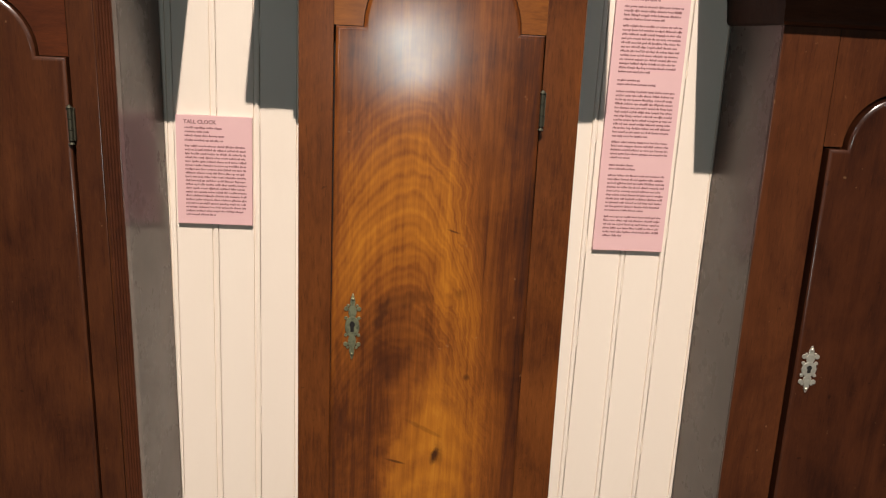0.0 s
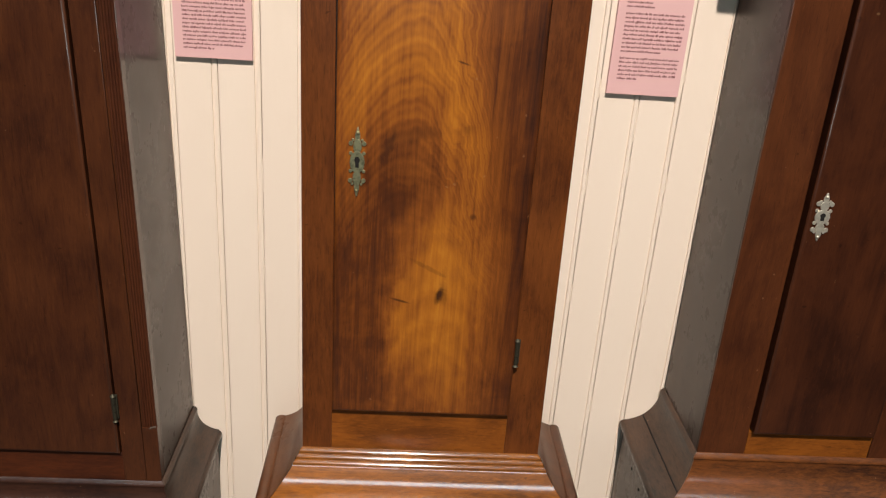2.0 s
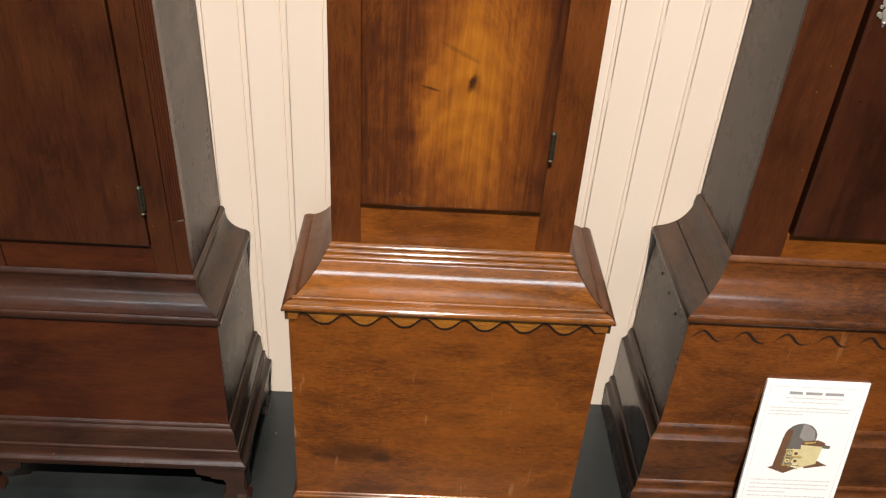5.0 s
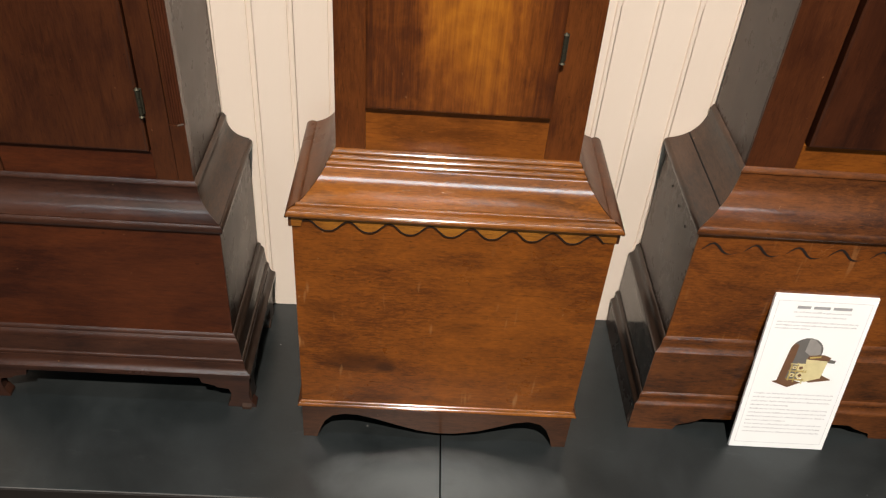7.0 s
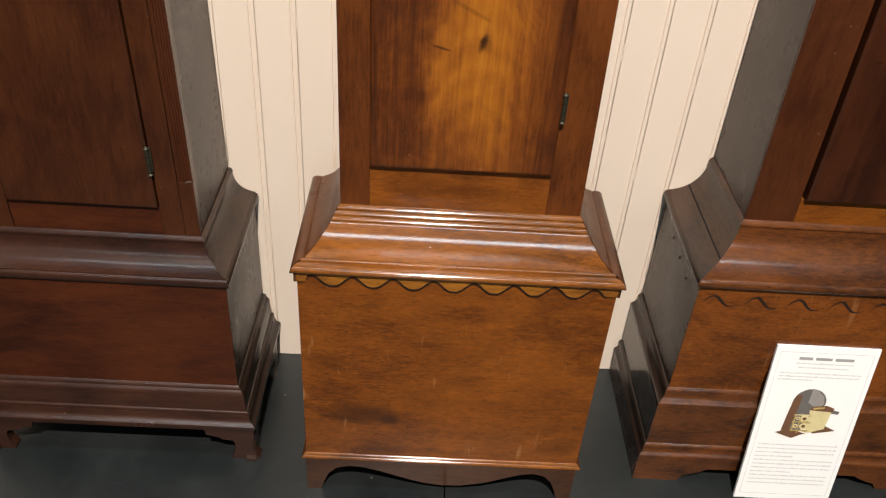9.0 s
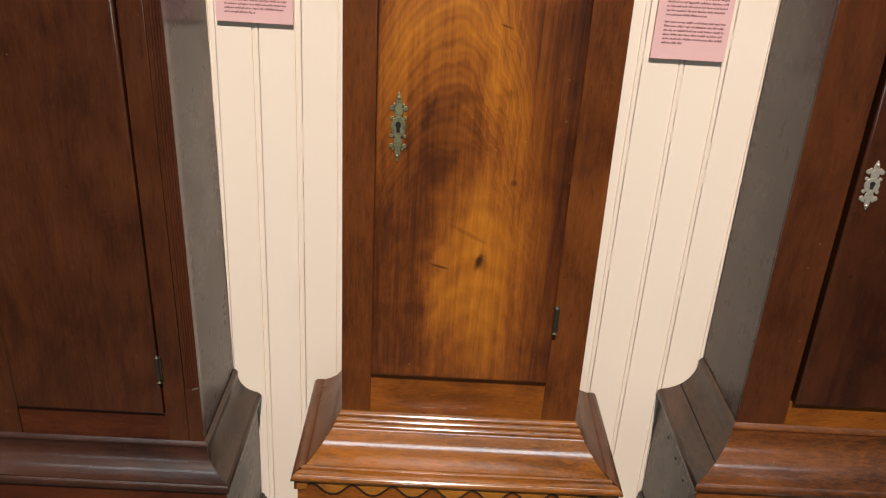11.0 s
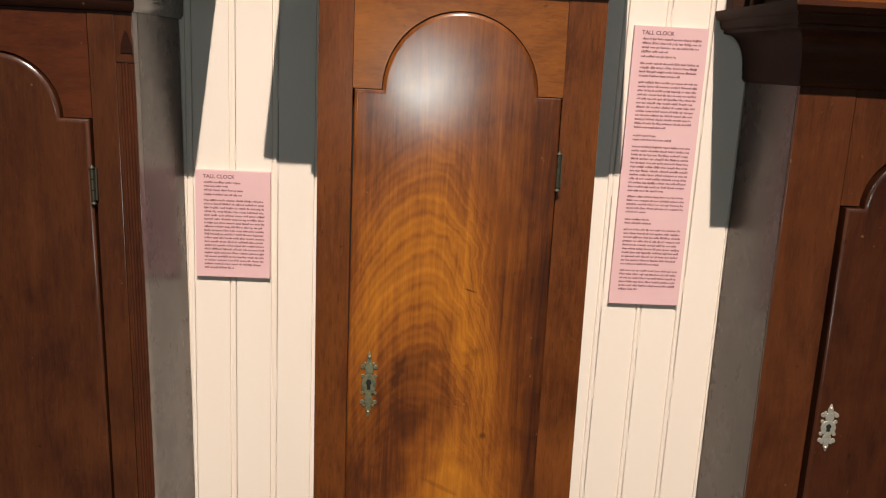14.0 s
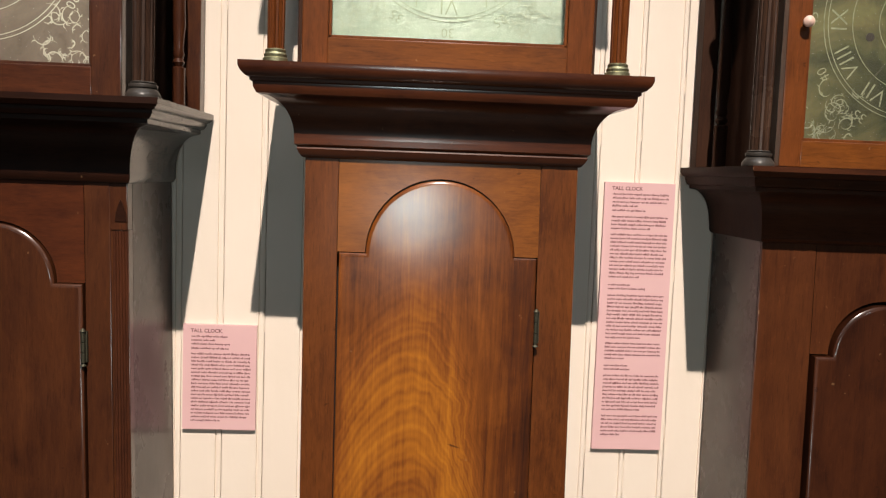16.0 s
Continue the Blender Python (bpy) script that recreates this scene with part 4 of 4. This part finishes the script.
def racked(x, z):
    """The case narrows upwards and leans; the door's opening has sagged to one side."""
    k = min(max((z - 0.58) / 1.02, 0), 1)
    out = x * (1.034 - 0.047 * k if z > 0.5805 else 1.0) + (0.0095 - 0.008 * k)
    if 0.55 < z < 1.62 and abs(x) < 0.16:
        rise = min(max((z - 0.657) / 0.815, 0), 1)
        out -= 0.005 * min(max((abs(x) - 0.122) / 0.01, 0), 1) * (1 if x < 0 else 1 - rise)
    return out


warp(mid, racked)


# ---- the dark mahogany clock with reeded corner columns ----
left = thing("tall_clock", (-0.603, 0, 0), "tall dark mahogany clock with reeded corners and bracket feet", "clock", "tall clocks along the wall")
LH, LY = 0.182, -0.225
for s in (-1, 1):
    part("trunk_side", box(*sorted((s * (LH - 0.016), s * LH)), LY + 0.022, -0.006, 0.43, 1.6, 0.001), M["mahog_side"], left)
    part("corner_post", box(*sorted((s * (LH - 0.0243), s * LH)), LY + 0.0022, LY + 0.0215, 0.585, 1.49, 0.0008), M["mahog"], left)
    for k in range(5):
        x = LH - 0.0031 - 0.0040 * k
        part("reed", lathe([(0.0021, 0.586), (0.0021, 1.4885)], s * x, LY + 0.0024, 10), M["reed"], left)
    part("corner_block", box(*sorted((s * (LH - 0.0243), s * LH)), LY + 0.0005, LY + 0.0215, 0.45, 0.585, 0.0012), M["mahog"], left)
    part("corner_block", box(*sorted((s * (LH - 0.0243), s * LH)), LY + 0.0005, LY + 0.0215, 1.49, 1.6, 0.0012), M["mahog"], left)
    tongue = [(s * (LH - 0.0175), 1.502), (s * (LH - 0.0015), 1.502), (s * (LH - 0.002), 1.514), (s * (LH - 0.006), 1.526), (s * (LH - 0.0095), 1.533), (s * (LH - 0.013), 1.524), (s * (LH - 0.0165), 1.513)]
    part("lambs_tongue", plate(tongue[::s], LY - 0.0012, LY + 0.002, 0.0006), M["mahog_dark"], left)
part("chip", plate([(LH - 0.012, 0.583), (LH - 0.001, 0.5865), (LH - 0.002, 0.5885), (LH - 0.011, 0.5855)], LY - 0.0006, LY + 0.001, 0), M["worn_lit_edge"], left, "pale chip in the corner post")
part("trunk_back", box(-LH + 0.017, LH - 0.017, -0.016, -0.006, 0.43, 1.6, 0), M["dark"], left)
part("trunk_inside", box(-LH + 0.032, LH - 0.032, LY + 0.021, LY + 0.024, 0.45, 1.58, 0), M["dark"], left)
arched_frame("trunk", 0.1215, LH - 0.0240, 0.45, 1.59, 1.413, 0.083, LY, (M["mahog"], M["mahog_x"]), left)
part("lower_rail", box(-0.122, 0.122, LY + 0.0008, LY + 0.02, 0.45, 0.5345, 0.001), M["mahog_x"], left)
ldoor = part("door", lipped_door(door_outline(0.1205, 0.537, 1.413, 0.0822), LY - 0.003, LY + 0.012), M["mahog"], left, "plain dark mahogany arched door", 30)
hinge(ldoor, 0.1208, LY - 0.0045, 1.325, 0.05, M["iron"])
hinge(ldoor, 0.1208, LY - 0.0045, 0.626, 0.048, M["iron"])
lbase = [(0, 0.480), *ovolo(0.480, 0.472, 0.001, 0.007), *hollow(0.471, 0.428, 0.0055, 0.0455, 38, 1.0, 12), (0.0462, 0.4245), (0.0456, 0.4255), *arc((0.0455, 0.4178), (0.0055, 0.0082), 94, -80, 9), (0.044, 0.409), (0, 0.409)]
case_moulding(lbase, LH, LY, 1.0, M["mahog_mould"], M["brown_side"], left, "base_moulding", mitre=M["worn_lit_edge"])
lhood = [(0, 1.555), (0.003, 1.556), (0.006, 1.562), (0.006, 1.570), *[(0.006 + 0.032 * (1 - math.cos(math.pi / 2 * i / 9)), 1.572 + 0.062 * math.sin(math.pi / 2 * i / 9)) for i in range(10)],
         (0.043, 1.636), (0.043, 1.642), (0.048, 1.6435), (0.052, 1.649), (0.052, 1.653), (0.057, 1.655), (0.062, 1.660), (0.062, 1.668), (0, 1.668)]
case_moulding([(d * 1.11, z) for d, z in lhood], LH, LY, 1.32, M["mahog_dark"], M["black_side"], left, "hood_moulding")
LB, LBY = LH + 0.044, LY - 0.044
part("base_front", box(-LB, LB, LBY, LBY + 0.004, 0.085, 0.411, 0.0015), M["mahog_x"], left)
for s in (-1, 1):
    part("base_side", box(*sorted((s * (LB - 0.018), s * (LB - 0.0005))), LBY + 0.0042, -0.006, 0.085, 0.411, 0.001), M["mahog_side"], left)
lfoot = [(0, 0.176), *ovolo(0.176, 0.169, 0.001, 0.006), *ovolo(0.168, 0.156, 0.0055, 0.0122), (0.0115, 0.1545), (0.0145, 0.125), (0.0135, 0.1245), (0.0135, 0.1235), *arc((0.0155, 0.119), (0.0035, 0.0042), 90, -60, 5),
         *quarter_round(0.115, 0.098, 0.019, 0.0285, 1.0, 5), (0.031, 0.0965), (0.031, 0.089), (0.028, 0.088), (0.028, 0.082), (0, 0.082)]
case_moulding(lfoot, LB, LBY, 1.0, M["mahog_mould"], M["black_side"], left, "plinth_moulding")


def bracket_foot(parent, hw, yf, material, side_material, y_back):
    """Ogee bracket feet: a flared leg at each corner with a stepped wing beside it."""
    shape = [(0.0, 0.081), (0.0, 0.062), (-0.004, 0.040), (-0.003, 0.02), (0.008, 0.006), (0.008, 0.0), (-0.046, 0.0), (-0.046, 0.006), (-0.038, 0.02), (-0.036, 0.04), (-0.040, 0.052), (-0.062, 0.053), (-0.066, 0.06), (-0.09, 0.064), (-0.094, 0.081)]
    for s in (-1, 1):
        front = plate([(s * (hw + a), b) for a, b in shape][::s], yf - 0.003, yf + 0.018, 0.001)
        side = plate([(yf - a, b) for a, b in shape], -0.018, 0.0, 0.001)
        side.transform(Matrix(((0, s, 0, s * hw), (1, 0, 0, 0), (0, 0, 1, 0), (0, 0, 0, 1))))
        foot = part("front_foot", front, material, parent)
        part("side_wing", side, side_material, foot)
        rear = plate([(y_back + a, b) for a, b in shape], -0.018, 0.0, 0.001)
        rear.transform(Matrix(((0, s, 0, s * hw), (1, 0, 0, 0), (0, 0, 1, 0), (0, 0, 0, 1))))
        part("rear_foot", rear, side_material, parent)


bracket_foot(left, LB + 0.0265, LBY - 0.022, M["mahog_mould"], M["mahog_side"], -0.03)
part("bottom_board", box(-LB + 0.017, LB - 0.017, LBY + 0.02, -0.01, 0.083, 0.095, 0), M["dark"], left)
hood(left, 0.186, -0.288, 1.6685, 2.09, M["dial_left"], M["bright_line"], M["pale_line"], M["mahog"], M["mahog_frame"], M["hood_side"], M["column"], (0.2233, -0.285), 0.0138, M["column_base"], 0.1965, 0.157, 1.7065, M["mahog"], 21,
     [(4, "IIII")])
warp(left, lambda x, z: x + 0.005 - 0.018 * min(max((z - 0.5) / 1.05, 0), 1.1))


# ---- the russet clock with a tall plinth ----
right = thing("tall_clock", (0.672, 0, 0), "tall russet brown clock with narrow arched door and stepped plinth", "clock", "tall clocks along the wall")
RH, RY = 0.191, -0.205
for s in (-1, 1):
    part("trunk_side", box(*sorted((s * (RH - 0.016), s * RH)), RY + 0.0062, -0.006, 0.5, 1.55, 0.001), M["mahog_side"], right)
part("trunk_back", box(-RH + 0.017, RH - 0.017, -0.016, -0.006, 0.5, 1.55, 0), M["dark"], right)
part("trunk_inside", box(-RH + 0.02, RH - 0.02, RY + 0.021, RY + 0.024, 0.52, 1.54, 0), M["dark"], right)
arched_frame("trunk", 0.108, RH, 0.53, 1.54, 1.3375, 0.0805, RY, (M["russet_z"], M["russet_z"]), right)
part("lower_rail", box(-0.1085, 0.1085, RY + 0.0008, RY + 0.02, 0.53, 0.604, 0.001), M["rail"], right)
rdoor = part("door", lipped_door(door_outline(0.1045, 0.6075, 1.336, 0.0785), RY - 0.006, RY + 0.012), M["russet_door"], right, "narrow arched door of smoky dark walnut", 30)
escutcheon(rdoor, -0.083, RY - 0.0106, 1.0, 0.076, 0.028, M["silver"], "pale brass keyhole plate with scrolled ends")
rbase = [(0, 0.560), *ovolo(0.560, 0.5505, 0.001, 0.0078), *hollow(0.549, 0.4845, 0.0055, 0.068, 36, 1.0, 12), (0.0685, 0.4815), (0.0678, 0.4835), *arc((0.0685, 0.4755), (0.0072, 0.0088), 96, -80, 10), (0.066, 0.465), (0, 0.465)]
case_moulding(rbase, RH, RY, 1.0, M["russet_mould"], M["brown_side"], right, "base_moulding", mitre=M["worn_lit_edge"])
rhood = [(0, 1.503), (0.004, 1.504), (0.007, 1.509), (0.007, 1.518), *[(0.008 + 0.032 * (1 - math.cos(math.pi / 2 * i / 9)), 1.52 + 0.056 * math.sin(math.pi / 2 * i / 9)) for i in range(10)],
         (0.045, 1.577), (0.045, 1.582), (0.050, 1.584), (0.053, 1.592), (0.053, 1.596), (0.058, 1.598), (0.062, 1.604), (0.062, 1.611), (0, 1.611)]
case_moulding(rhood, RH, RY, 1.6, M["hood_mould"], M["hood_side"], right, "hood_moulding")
RB, RBY = RH + 0.067, RY - 0.067
for s in (-1, 1):
    part("crack", box(*sorted((s * (RH + 0.0325), s * (RH + 0.0340))), RY - 0.031, -0.006, 0.49, 0.5003, 0), M["dark"], right)
part("base_front", box(-RB, RB, RBY, RBY + 0.004, 0.1, 0.467, 0.0015), M["russet"], right)
for s in (-1, 1):
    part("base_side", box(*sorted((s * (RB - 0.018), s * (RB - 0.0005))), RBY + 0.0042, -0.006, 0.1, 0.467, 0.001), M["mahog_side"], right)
    for k, yy in enumerate((-0.095, -0.15, -0.205)):
        part("nail_hole", lathe([(0.0024, -0.001), (0.0024, 0.0003)], 0, 0, 10), M["dark"], right).matrix_local = pose(s * (RB - 0.0006), yy, 0.437 - 0.004 * k, 0, 90 * s, 0)
# worn remains of an incised scallop line
for k in range(7):
    x0 = -RB + 0.010 + k * 0.072
    part("incised_line", leaf([(x0 + 0.062 * i / 16, wave(x0 + 0.062 * i / 16, 0.449, 0.4275, x0 + 0.018, 0.064)) for i in range(17)], 0.004, RBY - 0.0002, 0.0008), M["line"], right)
rplinth = [(0, 0.229), *ovolo(0.229, 0.2205, 0.001, 0.0065), *hollow(0.2195, 0.2025, 0.006, 0.0155, 30, 1.0, 8), (0.017, 0.202), (0.0175, 0.1995), (0.0172, 0.19), (0.0172, 0.096), (0.0162, 0.0955),
           *arc((0.0165, 0.0885), (0.0062, 0.0068), 90, -40, 7), *hollow(0.083, 0.0705, 0.0205, 0.0285, 24, 1.0, 6), (0.029, 0.069), (0.029, 0.0615), (0, 0.0615)]
case_moulding(rplinth, RB, RBY, 1.0, M["russet_mould"], M["black_side"], right, "plinth_moulding", mitre=M["worn_lit_edge"])
RF, RFY = RB + 0.0275, RBY - 0.0275
rc = [(-RF, 0.0), (-RF + 0.088, 0.0), (-RF + 0.094, 0.014), (-RF + 0.11, 0.020), (-RF + 0.125, 0.026), (-RF + 0.14, 0.036), (-0.06, 0.036), (-0.03, 0.03), (0, 0.024), (0.03, 0.03), (0.06, 0.036)]
rc = rc + [(-x, z) for x, z in rc[::-1] if x < -0.07]
fb = bmesh.new()
cols = [[fb.verts.new(p) for p in ((x, RFY, 0.0612), (x, RFY, z), (x, RFY + 0.018, z), (x, RFY + 0.018, 0.0612))] for x, z in rc]
for a, b in zip(cols, cols[1:]):
    for i in range(3):
        fb.faces.new((a[i], a[i + 1], b[i + 1], b[i]))
fb.faces.new(cols[0])
fb.faces.new(cols[-1][::-1])
part("bracket_foot_board", fb, M["russet_mould"], right)
for s in (-1, 1):
    part("side_foot_board", box(*sorted((s * (RF - 0.018), s * RF)), RFY + 0.0185, -0.008, 0.0, 0.0612, 0.001), M["mahog_side"], right)
part("bottom_board", box(-RF + 0.02, RF - 0.02, RFY + 0.02, -0.01, 0.05, 0.06, 0), M["dark"], right)
hood(right, 0.188, -0.268, 1.6115, 2.04, M["dial_dark"], M["dim_line"], M["dim_line"], M["russet_frame"], M["frame_x"], M["hood_side"], M["column"], (0.2310, -0.266), 0.0132, M["column_base"], 0.2025, 0.172, 1.6485, M["hood_side"], 31,
     [(h, ROMAN[h % 12]) for h in range(6, 11)], True)
warp(right, lambda x, z: x + 0.002 - 0.006 * min(max((z - 0.5) / 1.0, 0), 1.1))


# ---- printed panels ----
def word_bars(x0, x1, z, h, y, r, full=True):
    """One printed line that cannot be read: runs of small upright bars as long as words."""
    out, x = [], x0
    end = x1 if full else x0 + (x1 - x0) * r.uniform(0.3, 0.8)
    while x < end - 0.003:
        stop = min(x + r.uniform(0.004, 0.017), end)
        while x < stop:
            w = h * r.choice((0.3, 0.5, 0.6, 0.75))
            out.append((x, x + w, z - (h * 0.3 if r.random() < 0.1 else 0), z + h * (1.45 if r.random() < 0.25 else 1)))
            x += w + h * 0.17
        x += h * 0.55
    return out


def bars_mesh(bars, y):
    bm = bmesh.new()
    for x0, x1, z0, z1 in bars:
        bm.faces.new([bm.verts.new(p) for p in ((x0, y, z0), (x1, y, z0), (x1, y, z1), (x0, y, z1))])
    return bm


def wall_panel(x0, x1, z0, z1, blocks, seed, label):
    """A pink card on the wall, with a title and blocks of small print: (lines) or gaps, from the top."""
    r = random.Random(seed)
    xc, w = (x0 + x1) / 2, x1 - x0
    p = thing("text_panel", (xc, 0, z0), label, "sign", "pink panels on the wall")
    part("card", box(-w / 2, w / 2, -0.0085, -0.0012, 0, z1 - z0, 0.0004), M["pink"], p)
    y, m = -0.0088, w * 0.115
    z = z1 - z0 - 0.0135
    part("title", lettering("TALL CLOCK", 0.0088, upright(-w / 2 + m + 0.0245, y, z + 0.003), 0.0002, 0.018), M["ink"], p)
    z -= 0.0078
    bars = []
    for lines, gap, size in blocks:
        for i in range(lines):
            bars += word_bars(-w / 2 + m, w / 2 - m * 0.75, z, size * 0.36, y, r, i < lines - 1 and lines > 3)
            z -= size
        z -= gap
    part("small_print", bars_mesh(bars, y), M["ink"], p)
    return p


wall_panel(-0.4115, -0.2895, 1.1415, 1.3205, [(3, 0.001, 0.0064), (1, 0.003, 0.0064), (19, 0, 0.00632)], 5, "pink printed card titled TALL CLOCK on the boards")
wall_panel(0.2865, 0.4065, 1.1230, 1.5830, [(4, 0.001, 0.0066), (1, 0.0042, 0.0066), (4, 0.0036, 0.0066), (12, 0.0070, 0.00655), (2, 0.0050, 0.0066), (12, 0.0034, 0.0066), (5, 0.0060, 0.0065), (2, 0.0045, 0.0065), (10, 0.0045, 0.0066), (6, 0, 0.0066)], 6,
           "long pink printed card titled TALL CLOCK on the boards")

# ---- the white card that leans on the russet clock's plinth ----
PW, PH = 0.185, 0.352
card = thing("display_card", (0.673, -0.336, 0.0), "white printed card with a picture of clock works, leaning", "sign")
card.matrix_world = pose(0.6725, -0.334, 0.001, -9.5, 0.2, 0)
part("board", box(-PW / 2, PW / 2, 0, 0.006, 0, PH, 0.0006), M["white"], card)


def at(u, v):
    return (-PW / 2 + u * PW, PH * (1 - v))


def flat(name, points, lift, material, label=""):
    """A printed patch on the card from (across, down) fractions."""
    bm = bmesh.new()
    bm.faces.new([bm.verts.new((at(u, v - 0.06)[0], -0.0003 - lift, at(u, v - 0.06)[1])) for u, v in points])
    return part(name, bm, material, card, label)


rr = random.Random(8)
frame_bars = []
for a, b, c, d in ((0.045, 0.955, 0.035, 0.0375), (0.045, 0.955, 0.962, 0.9645), (0.045, 0.049, 0.035, 0.9645), (0.951, 0.955, 0.035, 0.9645)):
    (xa, za), (xb, zb) = at(a, d), at(b, c)
    frame_bars.append((xa, xb, za, zb))
part("printed_border", bars_mesh(frame_bars, -0.0004), M["faint"], card)
title = []
for u0, u1 in ((0.24, 0.37), (0.40, 0.56), (0.59, 0.77)):
    (xa, za), (xb, zb) = at(u0, 0.080), at(u1, 0.064)
    title.append((xa, xb, za, zb))
part("title", bars_mesh(title, -0.0004), M["greyink"], card)
lines = []
for v, u0, u1 in ((0.105, 0.22, 0.78), (0.13, 0.25, 0.74), (0.165, 0.09, 0.9), (0.185, 0.09, 0.9), (0.205, 0.09, 0.45), *((0.625 + 0.0265 * i, 0.09, 0.9 if i % 4 < 3 else 0.5) for i in range(11))):
    lines += word_bars(at(u0, v)[0], at(u1, v)[0], at(u0, v)[1], 0.0022, 0, rr)
tagged(part("small_print", bars_mesh(lines, -0.0004), M["faint"], card), kind="stuff")
dialback = [(0.47 + 0.165 * math.cos(a * math.pi / 12), 0.40 - 0.085 * math.sin(a * math.pi / 12)) for a in range(13)]
flat("picture_dial", [(0.27, 0.60), (0.44, 0.60), (0.62, 0.46), *dialback], 0.0001, M["photo_grey"])
flat("picture_edge", [(0.27, 0.60), (0.345, 0.60), (0.38, 0.44), (0.385, 0.36), (0.335, 0.352), (0.305, 0.40)], 0.00012, M["photo_brown"])
flat("picture_shine", [(0.46, 0.40), (0.56, 0.44), (0.62, 0.41), (0.60, 0.36), (0.52, 0.322), (0.47, 0.318)], 0.00013, M["photo_sheen"])
flat("picture_shadow", [(0.60, 0.43), (0.80, 0.45), (0.79, 0.468), (0.62, 0.46)], 0.00015, M["photo_grey"])
flat("picture_seat", [(0.22, 0.60), (0.36, 0.575), (0.52, 0.60), (0.40, 0.635)], 0.0002, M["photo_brown"])
flat("picture_seat", [(0.52, 0.57), (0.70, 0.545), (0.82, 0.575), (0.60, 0.598)], 0.0002, M["photo_brown"])
flat("picture_plate", [(0.50, 0.445), (0.72, 0.452), (0.70, 0.565), (0.54, 0.598)], 0.0003, M["photo_pale"])
flat("picture_plate", [(0.52, 0.425), (0.66, 0.415), (0.74, 0.432), (0.73, 0.455), (0.50, 0.448)], 0.00035, M["photo_brown"])
flat("picture_plate", [(0.53, 0.432), (0.64, 0.424), (0.64, 0.434), (0.53, 0.443)], 0.0004, M["photo_gold"])
for u0, u1, v0, v1, key in ((0.37, 0.385, 0.475, 0.585, "photo_gold"), (0.43, 0.44, 0.47, 0.595, "photo_gold"), (0.515, 0.53, 0.455, 0.605, "photo_pale"), (0.36, 0.54, 0.475, 0.483, "photo_pale"),
                            (0.36, 0.54, 0.52, 0.528, "photo_gold"), (0.36, 0.54, 0.575, 0.583, "photo_gold")):
    flat("picture_pillar", [(u0, v1), (u1, v1 + 0.006), (u1, v0), (u0, v0 + 0.004)], 0.0005, M[key])
for cu, cv, ru in ((0.475, 0.505, 0.045), (0.485, 0.553, 0.042), (0.405, 0.553, 0.026), (0.41, 0.503, 0.022)):
    ring = [(cu + ru * math.cos(a * math.pi / 9), cv + ru * 0.5 * math.sin(a * math.pi / 9)) for a in range(18)]
    flat("picture_wheel", ring, 0.00042, M["photo_pale"])
    flat("picture_wheel", [(cu + (a - cu) * 0.45, cv + (b - cv) * 0.45) for a, b in ring], 0.00046, M["photo_brown"])
